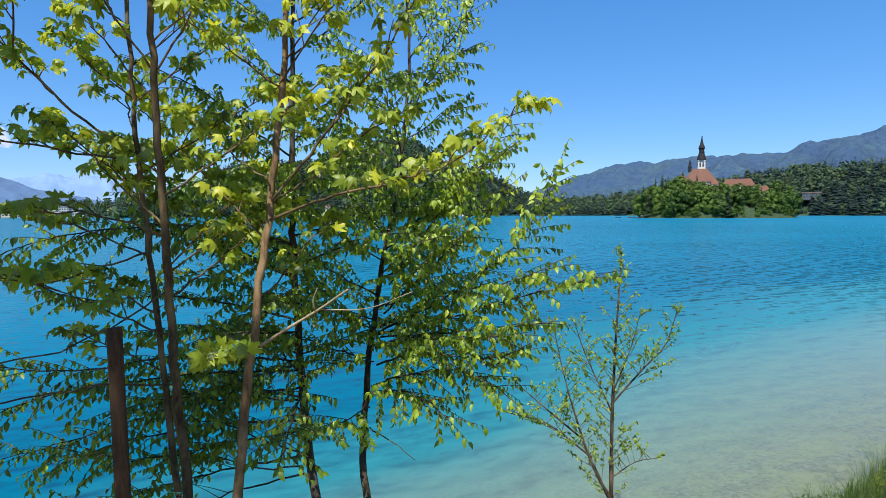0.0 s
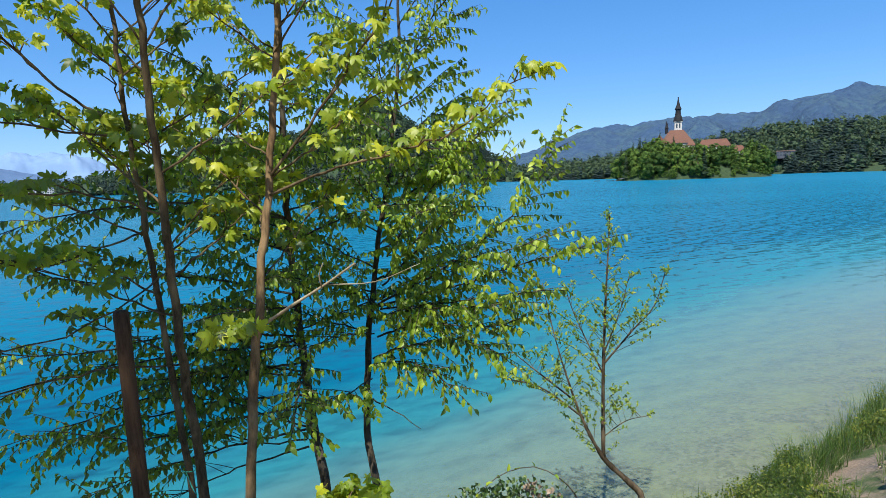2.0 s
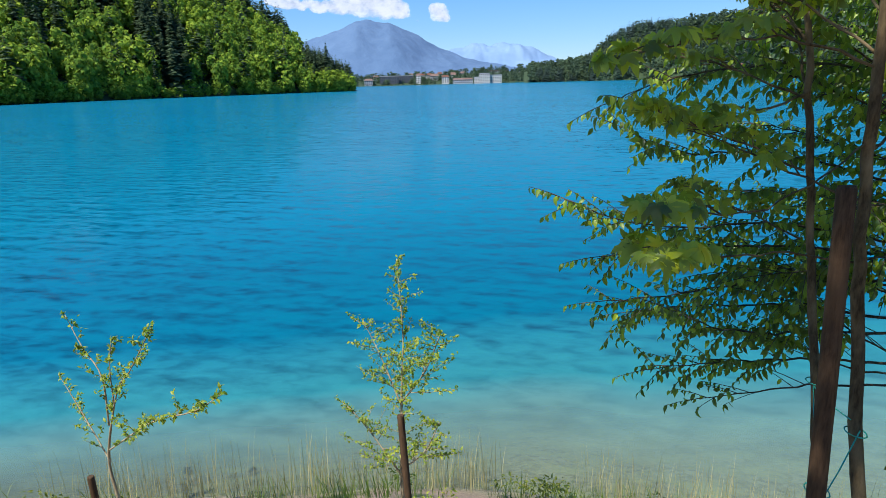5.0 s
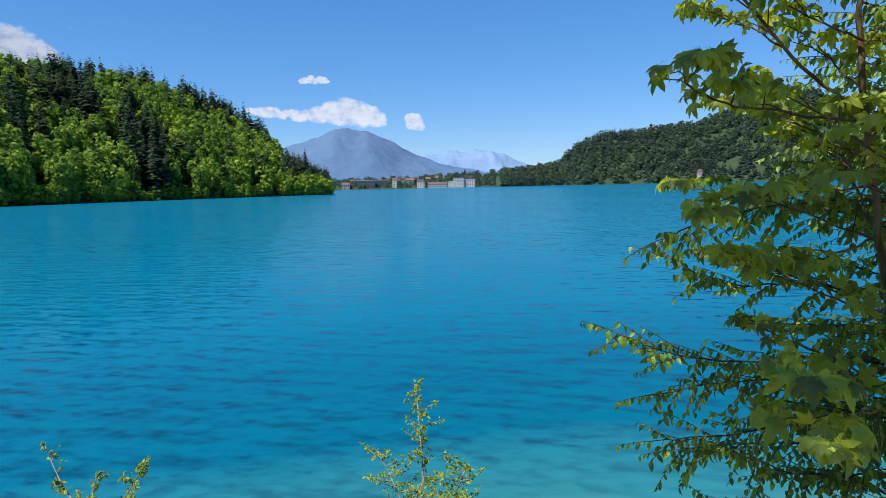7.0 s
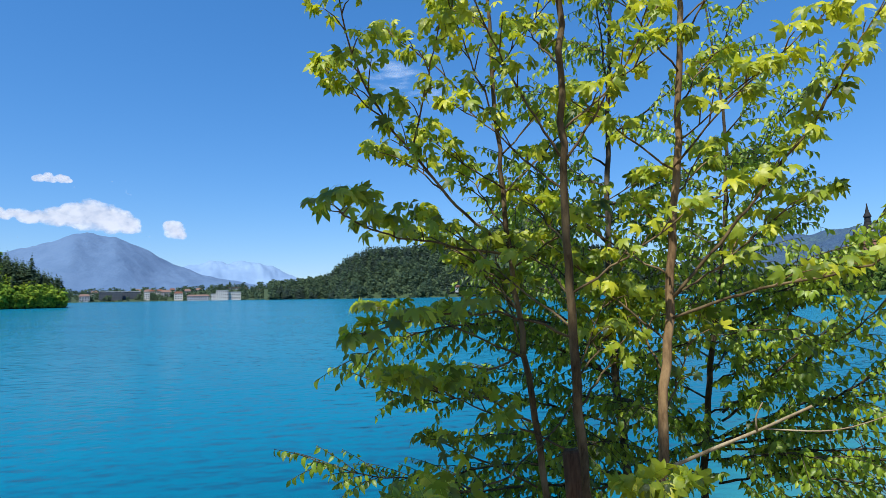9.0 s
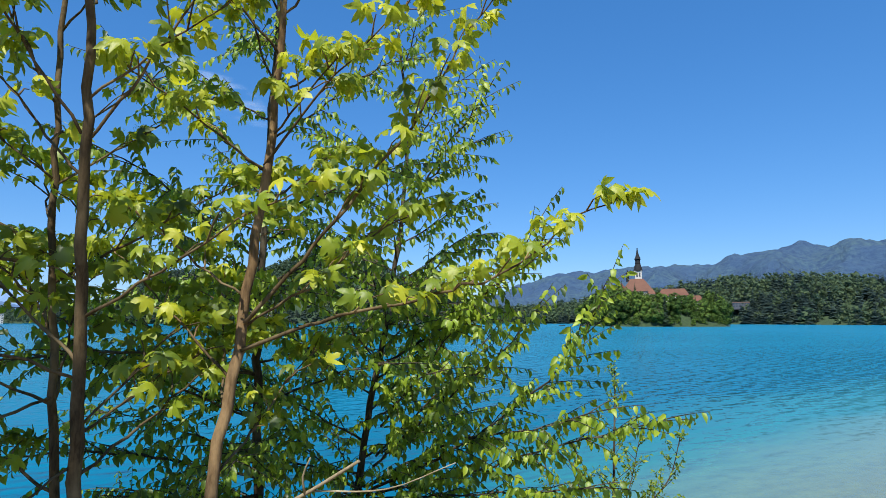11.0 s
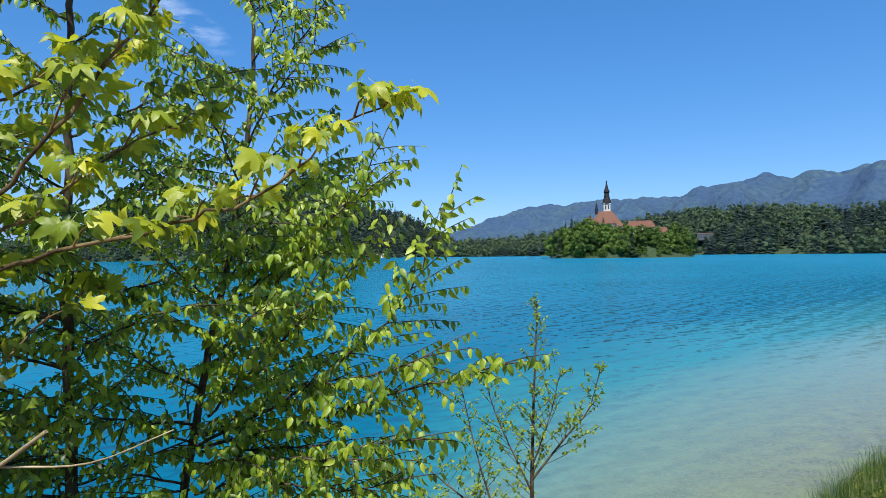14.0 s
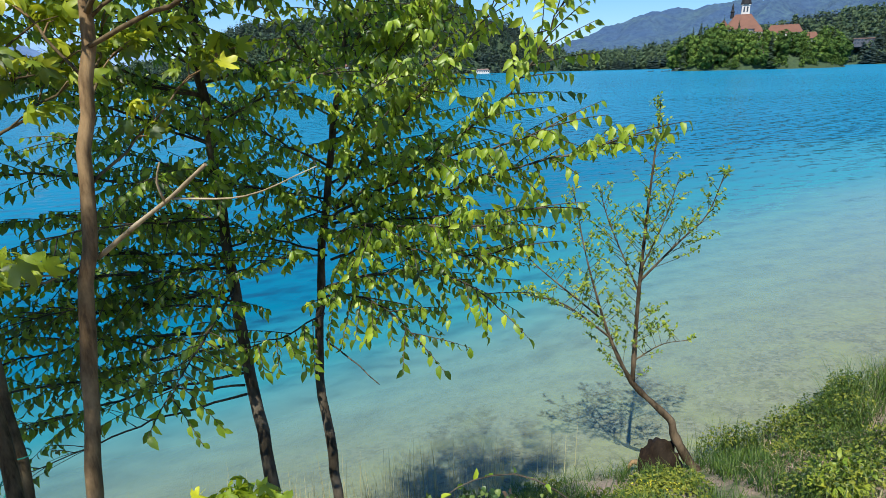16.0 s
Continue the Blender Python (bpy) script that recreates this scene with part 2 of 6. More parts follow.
def water_material():
    """Lake water: the bed shows through where it is shallow, the water's own turquoise takes over with depth."""
    k = Mat("lake_water")
    depth = k.attr("depth")
    drift = k.noise(k.coords(0.35, 1, 1), 0.11, 4, 0.6)
    drift2 = k.noise(k.coords(0.25, 1, 1), 0.012, 4, 0.6)
    d = k.math("MULTIPLY", depth, k.math("ADD", 0.70, k.math("MULTIPLY", drift, 0.6)))
    # last stop is lifted again: sky reflected far out is put into the colour
    tone = k.ramp(k.math("DIVIDE", d, 10.0), (0.0, (0.33, 0.41, 0.29)), (0.05, (0.205, 0.345, 0.285)), (0.12, (0.030, 0.222, 0.250)), (0.24, (0.000, 0.108, 0.178)), (0.45, (0.000, 0.098, 0.172)), (0.9, (0.000, 0.134, 0.226)))
    tone = k.mix(k.ramp(drift2, (0.40, (0, 0, 0)), (0.62, (0.55, 0.55, 0.55))), tone, k.mix(0.5, tone, (0.003, 0.185, 0.32)))
    east = k.node("ShaderNodeSeparateXYZ", Vector=k.node("ShaderNodeNewGeometry").outputs["Position"]).outputs[0]
    bright_east = k.ramp(k.math("ADD", k.math("DIVIDE", east, 420.0), 0.3), (0.25, (0, 0, 0)), (0.75, (1, 1, 1)))      # brighter sky reflection towards the island, painted into the tone
    tone = k.mix(k.math("MULTIPLY", bright_east, k.ramp(k.math("DIVIDE", depth, 10.0), (0.1, (0, 0, 0)), (0.5, (1, 1, 1)))), tone, (0.012, 0.205, 0.345))
    # ripples as slopes: long crests roughly along the shore, three wave lengths, stronger in gusts
    turned = k.node("ShaderNodeMapping", Vector=k.node("ShaderNodeNewGeometry").outputs["Position"])
    turned.inputs["Rotation"].default_value = (0, 0, -0.46)

    def slope(scale, along, detail):
        mp = k.node("ShaderNodeMapping", Vector=turned.outputs[0])
        mp.inputs["Scale"].default_value = (along, 1, 1)
        n = k.node("ShaderNodeTexNoise", Vector=mp.outputs[0], Scale=scale, Detail=detail, Roughness=0.5, Distortion=0.25)
        sep = k.node("ShaderNodeSeparateColor", Color=n.outputs["Color"])
        return k.math("SUBTRACT", sep.outputs[0], 0.5), k.math("SUBTRACT", sep.outputs[1], 0.5)

    sx, sy = 0.0, 0.0
    for scale, along, detail, amount in ((1.9, 0.40, 2.0, 0.24), (4.6, 0.50, 3.0, 0.85), (0.45, 0.40, 2.0, 0.08), (0.07, 0.25, 2.0, 0.03)):
        a, b = slope(scale, along, detail)
        sx = k.math("ADD", k.math("MULTIPLY", a, amount * 0.40), sx)
        sy = k.math("ADD", k.math("MULTIPLY", b, amount), sy)
    for length, turn, amount in ((0.80, 0.06, 0.12), (1.45, -0.22, 0.09), (0.46, 0.25, 0.06)):      # trains of long low wind waves
        mp = k.node("ShaderNodeMapping", Vector=turned.outputs[0])
        mp.inputs["Rotation"].default_value = (0, 0, turn)
        w = k.node("ShaderNodeTexWave", Vector=mp.outputs[0], Scale=0.314 / length, Distortion=5.0, Detail=2.0, Detail_Scale=0.9, Detail_Roughness=0.5)
        w.bands_direction = "Y"
        sy = k.math("ADD", k.math("MULTIPLY", k.math("SUBTRACT", w.outputs["Fac"], 0.5), amount), sy)
    gust = k.ramp(k.noise(k.coords(0.35, 1, 1), 0.035, 3, 0.5), (0.36, (0.62, 0.62, 0.62)), (0.62, (1, 1, 1)))
    calm = k.ramp(k.math("DIVIDE", depth, 3.0), (0.02, (0.22, 0.22, 0.22)), (0.7, (1, 1, 1)))
    force = k.math("MULTIPLY", gust, calm)

    def ripple(amount):
        f = k.math("MULTIPLY", force, amount)
        tilt = k.node("ShaderNodeCombineXYZ", X=k.math("MULTIPLY", sx, f), Y=k.math("MULTIPLY", sy, f), Z=1.0)
        level = k.node("ShaderNodeVectorMath", Vector=tilt.outputs[0])
        level.operation = "NORMALIZE"
        return level.outputs[0]

    gentle = ripple(0.40)
    body = k.node("ShaderNodeBsdfDiffuse", Color=tone, Normal=ripple(4.0))
    shine = k.node("ShaderNodeBsdfGlossy", Color=(1, 1, 1, 1), Roughness=0.12, Normal=gentle)
    fr = k.node("ShaderNodeFresnel", IOR=1.333, Normal=gentle)
    deep = k.node("ShaderNodeMixShader", Fac=k.math("MULTIPLY", fr.outputs[0], 0.36))
    k.t.links.new(body.outputs[0], deep.inputs[1]), k.t.links.new(shine.outputs[0], deep.inputs[2])
    glass = k.node("ShaderNodeBsdfTransparent", Color=(0.86, 0.96, 0.93, 1))
    clear = k.node("ShaderNodeMixShader", Fac=fr.outputs[0])
    k.t.links.new(glass.outputs[0], clear.inputs[1]), k.t.links.new(shine.outputs[0], clear.inputs[2])
    murk = k.math("SUBTRACT", 1.0, k.math("POWER", 2.718, k.math("MULTIPLY", d, -1.15)))
    mx = k.node("ShaderNodeMixShader", Fac=murk)
    k.t.links.new(clear.outputs[0], mx.inputs[1]), k.t.links.new(deep.outputs[0], mx.inputs[2])
    k.t.links.new(mx.outputs[0], k.out.inputs[0])
    return k.m


def cloud_material():
    k = Mat("cumulus_cloud")
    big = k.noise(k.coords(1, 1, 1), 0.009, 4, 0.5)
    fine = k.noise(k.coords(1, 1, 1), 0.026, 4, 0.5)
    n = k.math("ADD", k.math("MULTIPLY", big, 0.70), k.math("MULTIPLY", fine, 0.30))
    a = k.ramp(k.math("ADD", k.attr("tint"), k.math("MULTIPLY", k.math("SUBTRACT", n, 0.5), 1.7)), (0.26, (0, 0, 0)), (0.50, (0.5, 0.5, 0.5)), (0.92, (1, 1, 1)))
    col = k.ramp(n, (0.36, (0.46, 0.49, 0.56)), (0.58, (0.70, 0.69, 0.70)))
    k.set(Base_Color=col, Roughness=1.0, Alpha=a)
    tr = k.node("ShaderNodeBsdfTranslucent", Color=col)
    inner = k.node("ShaderNodeMixShader", Fac=k.math("MULTIPLY", k.node("ShaderNodeRGBToBW", Color=a).outputs[0], 0.35))
    k.t.links.new(k.b.outputs[0], inner.inputs[1]), k.t.links.new(tr.outputs[0], inner.inputs[2])
    k.t.links.new(inner.outputs[0], k.out.inputs[0])
    return k.m


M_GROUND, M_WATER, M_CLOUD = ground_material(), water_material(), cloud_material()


# ---- mesh helpers ----
def mesh_of(name, verts, faces, material, tint=None, smooth=False):
    """A mesh from arrays: verts (n, 3), faces (m, 3 or 4)."""
    verts, faces = np.asarray(verts, np.float32), np.asarray(faces, np.int32)
    me = bpy.data.meshes.new(name)
    k = faces.shape[1]
    me.vertices.add(len(verts))
    me.vertices.foreach_set("co", verts.ravel())
    me.loops.add(faces.size)
    me.loops.foreach_set("vertex_index", faces.ravel())
    me.polygons.add(len(faces))
    me.polygons.foreach_set("loop_start", np.arange(0, faces.size, k, dtype=np.int32))
    me.polygons.foreach_set("loop_total", np.full(len(faces), k, np.int32))
    if smooth:
        me.polygons.foreach_set("use_smooth", np.ones(len(faces), bool))
    if tint is not None:
        me.attributes.new("tint", "FLOAT", "POINT").data.foreach_set("value", np.broadcast_to(np.asarray(tint, np.float32), (len(verts),)).copy())
    me.materials.append(material)
    me.update(calc_edges=True)
    return me


def part(name, data, parent=None, label=""):
    """A mesh (or a bmesh with its material) as one object under a thing or a part."""
    if isinstance(data, tuple):
        bm, mat = data
        me = bpy.data.meshes.new(name)
        bm.to_mesh(me), bm.free()
        me.materials.append(mat)
        data = me
    ob = new(name, data)
    ob.parent = parent
    return tagged(ob, label)


def thing(name, label, category, group="", place=(0, 0, 0)):
    ob = new(name)
    ob.empty_display_size = 0.1
    ob.location = place
    return tagged(ob, label, category, group)


def smooth_path(pts, step):
    """Points along a curve through pts, about a step apart."""
    p = [np.array(q, float) for q in pts]
    p = [2 * p[0] - p[1]] + p + [2 * p[-1] - p[-2]]
    out = []
    for a, b, c, d in zip(p, p[1:], p[2:], p[3:]):
        n = max(1, int(np.linalg.norm(c - b) / step))
        for s in np.arange(n) / n:
            out.append(0.5 * (2 * b + (c - a) * s + (2 * a - 5 * b + 4 * c - d) * s * s + (3 * b - a - 3 * c + d) * s**3))
    out.append(p[-2])
    return np.array(out)


def tube(path, r0, r1, sides=7, wobble=0.0, cap=True, power=1.0):
    """Verts and faces of a tapered round stem."""
    path = np.asarray(path, float)
    n = len(path)
    tan = np.gradient(path, axis=0)
    tan /= np.linalg.norm(tan, axis=1)[:, None] + 1e-9
    ref = np.array([0.31, 0.17, 0.93]) if abs(tan[0][2]) < 0.8 else np.array([0.9, 0.3, 0.1])
    u = np.cross(tan, ref)
    u /= np.linalg.norm(u, axis=1)[:, None] + 1e-9
    v = np.cross(tan, u)
    r = (r1 + (r0 - r1) * np.linspace(1, 0, n) ** power)[:, None]
    if wobble:
        r = r * (1 + wobble * rng.standard_normal((n, 1)))
    a = np.linspace(0, 2 * np.pi, sides, endpoint=False)
    ring = path[:, None] + r[..., None] * (np.cos(a)[None, :, None] * u[:, None] + np.sin(a)[None, :, None] * v[:, None])
    i = np.arange((n - 1) * sides)
    j = i // sides * sides + (i + 1) % sides
    faces = np.stack([i, j, j + sides, i + sides], 1)
    verts = ring.reshape(-1, 3)
    if cap:
        top = len(verts)
        verts = np.vstack([verts, path[-1]])
        k = np.arange(sides) + (n - 1) * sides
        faces = np.vstack([faces, np.stack([k, np.roll(k, -1), np.full(sides, top), np.full(sides, top)], 1)])
        faces[-sides:, 3] = faces[-sides:, 0]
    return verts, faces


def tube_mesh(name, path, r0, r1, material, sides=8, wobble=0.0, power=1.0):
    v, f = tube(path, r0, r1, sides, wobble, cap=False, power=power)
    n = len(v)
    me = mesh_of(name, v, f, material, smooth=True)
    bm = bmesh.new()
    bm.from_mesh(me)
    bm.verts.ensure_lookup_table()
    bm.faces.new([bm.verts[q] for q in range(n - sides, n)])
    bm.faces.new([bm.verts[q] for q in reversed(range(sides))])
    bm.to_mesh(me), bm.free()
    return me


def joined_tubes(tubes):
    vs, fs, o = [], [], 0
    for path, r0, r1, sides in tubes:
        v, f = tube(path, r0, r1, sides, cap=False)
        vs.append(v), fs.append(f + o)
        o += len(v)
    return np.vstack(vs), np.vstack(fs)


def box(bm, x0, y0, z0, x1, y1, z1):
    m = Matrix.LocRotScale(((x0 + x1) / 2, (y0 + y1) / 2, (z0 + z1) / 2), None, (abs(x1 - x0), abs(y1 - y0), abs(z1 - z0)))
    bmesh.ops.create_cube(bm, size=1, matrix=m)
    return bm


def polar(az, r, z=0.0):
    a = np.radians(az)
    return np.stack(np.broadcast_arrays(r * np.sin(a), r * np.cos(a), z), -1)


def fbm(x, y, scale, seed=0.0):
    """Smooth value noise from a few sine products, for arrays."""
    out, amp = 0.0, 1.0
    for k in range(5):
        a, b = x / scale * 2**k + seed * 1.7 + k * 5.3, y / scale * 2**k - seed * 2.3 + k * 1.9
        out = out + amp * (np.sin(a * 1.7 + 1.3 * np.sin(b * 1.1)) * np.cos(b * 1.9 + 0.9 * np.sin(a * 0.8)))
        amp *= 0.5
    return out / 1.6


# ---- the bank, the lake bed and the lake ----
SHORE_X = [-4000, -40, -14, -9, -6.6, -4.2, -2, 0, 2.4, 3.6, 6, 8.3, 12, 30, 90, 4000]
SHORE_Y = [-2500, -24, -3.5, 0.9, 3.0, 4.9, 5.7, 6.2, 6.85, 7.25, 8.9, 10.5, 12.8, 24, 60, 2200]


def inland(x, y):
    """Distance from the water line, positive on land."""
    sy = np.interp(x, SHORE_X, SHORE_Y)
    slope = (np.interp(x + 0.8, SHORE_X, SHORE_Y) - np.interp(x - 0.8, SHORE_X, SHORE_Y)) / 1.6
    return (sy - y) / np.sqrt(1 + slope**2) + 0.10 * fbm(x, y, 1.3, 2.0)


def ground_z(x, y):
    x, y = np.asarray(x, float), np.asarray(y, float)
    s = inland(x, y)
    land = 0.02 + 0.56 * s
    land = np.where(land > 2.2, 2.2 + 0.7 * (1 - np.exp(-np.maximum(land - 2.2, 0) / 0.7)), land) + 0.05 * fbm(x, y, 0.9, 4.0) * np.clip(s, 0, 1)
    steep = np.interp(x, [-9, -5, -1, 3, 12, 40], [0.55, 0.46, 0.27, 0.160, 0.140, 0.15])
    bed = -0.01 + s * steep - 0.02 * np.abs(fbm(x, y, 0.5, 1.0)) * np.clip(-s, 0, 1)
    return np.where(s > 0, land, np.maximum(bed, -9.0))


def grid_faces(nx, ny):
    i = np.arange((nx - 1) * (ny - 1))
    a = i // (nx - 1) * nx + i % (nx - 1)
    return np.stack([a, a + 1, a + nx + 1, a + nx], 1)


gx = np.unique(np.concatenate([-np.geomspace(12, 4900, 40)[::-1], np.arange(-12, 15, 0.14), np.geomspace(15, 4900, 40)]))
gy = np.unique(np.concatenate([-np.geomspace(4, 4900, 30)[::-1], np.arange(-4, 15, 0.14), np.geomspace(15, 4900, 40)]))
GX, GY = np.meshgrid(gx, gy)
GZ = ground_z(GX, GY)
ground = new("ground", mesh_of("ground", np.stack([GX, GY, GZ], -1).reshape(-1, 3), grid_faces(len(gx), len(gy)), M_GROUND, smooth=True))
tagged(ground, "sloping bank of brown soil running down to a pale gravel lake bed", "ground", kind="structure")

wx = np.unique(np.concatenate([-np.geomspace(16, 4900, 60)[::-1], np.arange(-16, 20, 0.3), np.geomspace(20, 4900, 60)]))
wy = np.unique(np.concatenate([-np.geomspace(5, 4900, 20)[::-1], np.arange(-5, 30, 0.3), np.geomspace(30, 4900, 70)]))
WX, WY = np.meshgrid(wx, wy)
water_me = mesh_of("water", np.stack([WX, WY, 0 * WX], -1).reshape(-1, 3), grid_faces(len(wx), len(wy)), M_WATER, smooth=True)
water_me.attributes.new("depth", "FLOAT", "POINT").data.foreach_set("value", np.clip(-ground_z(WX, WY), 0, 12).astype(np.float32).ravel())
water = tagged(new("water", water_me), "turquoise lake water with fine ripples, clear over the shallows", "lake", kind="structure")


# ---- far hills: a surface from the shore up to a ridge seen at given heights over the horizon ----
def hill(name, az, shore, ridge, rise, material, label, trees=0.0, rough=1.0, n_az=120, n_r=30, back=0.6, mat_kind="structure", spurs=0.0):
    """az, shore distance, ridge distance and the ridge's angle over the horizon, as short lists along the hill."""
    a = np.linspace(az[0], az[-1], n_az)
    s, r, e = (np.interp(a, az, q) for q in (shore, ridge, rise))
    top = np.maximum(np.tan(np.radians(e)) * r + 4.5 - trees, 0.6)
    u = np.linspace(0, 1 + back, n_r)
    R = s[None] + (r - s)[None] * u[:, None]
    up = np.where(u < 1, np.sin(np.clip(u, 0, 1) * np.pi / 2) ** 1.15, 1 - 0.45 * np.maximum(u - 1, 0) ** 1.4)
    P = polar(a[None], R)
    Z = top[None] * up[:, None] - 1.2 * (u[:, None] == 0)
    Z = Z + rough * fbm(P[..., 0], P[..., 1], 90, len(name)) * np.clip(top[None] * 0.05, 0, 8) * np.clip(u[:, None] * 3, 0, 1)
    if spurs:      # side ridges and gullies running down the slope
        fold = np.sin(a * 0.55 + 1.5 * np.sin(a * 0.21) + 2.6 * u[:, None]) + 0.5 * np.sin(a * 1.35 - 4.1 * u[:, None] + 1.0)
        Z = Z + spurs * top[None] * fold * np.sin(np.clip(u[:, None], 0, 1) ** 0.7 * np.pi) ** 1.2
    P[..., 2] = Z
    ob = new(name, mesh_of(name, P.reshape(-1, 3), grid_faces(n_az, n_r), material, smooth=True))
    tagged(ob, label, "hill", kind=mat_kind)

    def at(az_, u_):
        """Places on the surface: points (n, 3)."""
        s_, r_, t_ = (np.interp(az_, a, q) for q in (s, r, top))
        d = s_ + (r_ - s_) * u_
        p = polar(az_, d)
        h = t_ * np.where(u_ < 1, np.sin(np.clip(u_, 0, 1) * np.pi / 2) ** 1.15, 1 - 0.45 * np.maximum(u_ - 1, 0) ** 1.4)
        p[:, 2] = h + rough * fbm(p[:, 0], p[:, 1], 90, len(name)) * np.clip(t_ * 0.05, 0, 8) * np.clip(u_ * 3, 0, 1) - 0.4
        return p
    return at


def leaf_quads(centres, normals, size, rnd, jitter=0.38):
    """Small bent four-cornered clumps of leaves at centres, facing along normals."""
    n = len(centres)
    nn = normals + jitter * rnd.standard_normal((n, 3))
    nn /= np.linalg.norm(nn, axis=1)[:, None] + 1e-9
    u = np.cross(nn, rnd.standard_normal((n, 3)))
    u /= np.linalg.norm(u, axis=1)[:, None] + 1e-9
    v = np.cross(nn, u)
    s = size * (0.6 + 0.8 * rnd.random((n, 1)))
    c = [centres + s * (u * a + v * b * 0.8) + nn * s * k for a, b, k in ((-1, -0.3, -0.2), (0.2, -1, 0.15), (1, 0.3, -0.2), (-0.2, 1, 0.15))]
    return np.stack(c, 1)


def broad_crown(n, seed, size=0.16, lobes=7):
    """A leafy crown of unit height (0 to 1) and width about 0.5: rounded boughs set round an egg-shaped form, with gaps, as (n, 4, 3)."""
    rnd = np.random.default_rng(seed)
    h = np.linspace(0.16, 0.88, lobes) + 0.04 * rnd.standard_normal(lobes)
    girth = 0.19 * np.sin(np.clip((h - 0.04) / 0.98, 0.04, 0.97) * np.pi) ** 0.7 * rnd.uniform(0.7, 1.2, lobes)
    a = np.cumsum(rnd.uniform(1.9, 2.9, lobes))
    lc = np.stack([girth * np.cos(a), girth * np.sin(a), h], 1)
    lr = (0.105 + 0.065 * rnd.random(lobes)) * (1.15 - 0.45 * h)
    k = rnd.choice(lobes, n, p=lr**2 / (lr**2).sum())
    out = np.stack([np.cos(a), np.sin(a), 0 * a + 0.55], 1)[k]
    d = rnd.standard_normal((n, 3)) + 0.75 * out
    d /= np.linalg.norm(d, axis=1)[:, None]
    c = lc[k] + d * (lr[k] * (0.78 + 0.30 * rnd.random(n)))[:, None] * (1.1, 1.1, 1.0)
    c[:, 2] = np.clip(c[:, 2], 0.03, 1)
    return leaf_quads(c, d + (0, 0, 0.2), size * 0.30, rnd, 0.26)


def fir_crown(n, seed, width=0.17):
    """A conifer of unit height: narrow drooping boughs in tiers round a pointed axis, ragged at the rim."""
    rnd = np.random.default_rng(seed)
    h = 1.0 - rnd.random(n) ** 0.70 * 0.94
    h = np.round(h * 17) / 17 + 0.015 * rnd.standard_normal(n)
    a = rnd.random(n) * 2 * np.pi
    ragged = 1 + 0.28 * np.sin(a * 2 + np.round(h * 17) * 2.1 + seed)
    L = width * np.clip(1.04 - h, 0.03, 1) ** 0.85 * (0.55 + 0.55 * rnd.random(n)) * ragged
    out = np.stack([np.cos(a), np.sin(a), 0 * a], 1)
    side = np.stack([-np.sin(a), np.cos(a), 0 * a], 1)
    w = (0.40 * L * max(1.0, math.sqrt(160 / n)))[:, None]
    root = np.stack([0 * a, 0 * a, h], 1) + out * (0.15 * L)[:, None]
    tip = np.stack([0 * a, 0 * a, h - 0.38 * L + 0.01 * rnd.standard_normal(n)], 1) + out * L[:, None]
    mid = (root + tip) / 2
    sag = np.array([0, 0, -0.22]) * w
    return np.stack([root, mid - side * w + sag, tip, mid + side * w + sag], 1)


def wood(name, places, heights, kinds, variants, material, label, tints, squat=1.0):
    """Many far trees as one object: unit crowns set down at places."""
    vs, ts = [], []
    for i in range(len(places)):
        q = variants[kinds[i] % len(variants)]
        a = rng.random() * 6.283
        c, s = math.cos(a), math.sin(a)
        w = heights[i] * squat * (0.85 + 0.4 * rng.random())
        m = np.array([[c * w, s * w, 0], [-s * w, c * w, 0], [0, 0, heights[i]]])
        v = q.reshape(-1, 3) @ m + places[i]
        vs.append(v)
        ts.append(np.full(len(v), tints[i]))
    v = np.concatenate(vs)
    f = np.arange(len(v)).reshape(-1, 4)
    ob = new(name, mesh_of(name, v, f, material, tint=np.concatenate(ts)))
    return tagged(ob, label, "woodland", kind="stuff")


BROAD_NEAR = [broad_crown(290, s, 0.150, 14) for s in range(7)]
BROAD_FAR = [broad_crown(60, 20 + s, 0.30, 8) for s in range(5)]
FIR_NEAR = [fir_crown(190, 40 + s, 0.20) for s in range(5)]
FIR_FAR = [fir_crown(64, 50 + s, 0.22) for s in range(4)]

# wooded headland
headland_at = hill("headland", [-125, -100, -84, -71, -60, -54, -48.5, -46, -44.6], [140, 190, 255, 320, 372, 402, 436, 446, 452],
                   [330, 390, 440, 500, 540, 545, 500, 480, 470], [15, 13.5, 11.6, 10.6, 9.6, 7.3, 3.8, 2.4, 1.1], M_UNDER,
                   "steep headland slope covered in dark forest undergrowth", trees=21)


def scatter(at, az0, az1, n, u0=0.0, u1=1.05, power=1.0):
    az = az0 + (az1 - az0) * rng.random(n)
    u = u0 + (u1 - u0) * rng.random(n) ** power
    return at(az, u), az, u


p, az, u = scatter(headland_at, -75.5, -45.0, 1230, 0.02, 1.06)
firs = 0.55 * fbm(p[:, 0], p[:, 1], 60, 3.0) + 1.2 * np.exp(-(((az + 65.2) / 1.5) ** 2)) * (u > 0.35) + 1.0 * np.exp(-(((az + 60.5) / 1.6) ** 2)) * (u < 0.5)
firs += 1.5 * (az > -57.3) * (az < -50.2) * (u > 0.80) + 1.3 * (az > -49.3) * (u > 0.22) + 0.40 * rng.standard_normal(len(p))
dark = firs > 0.42
hh = np.where(dark, 22 + 8 * rng.random(len(p)), 14 + 9 * rng.random(len(p)))
hh = hh * np.where(az > -49.6, 0.74, 1.0) + 5.0 * (dark & (az > -57.3) & (az < -50.2) & (u > 0.80))
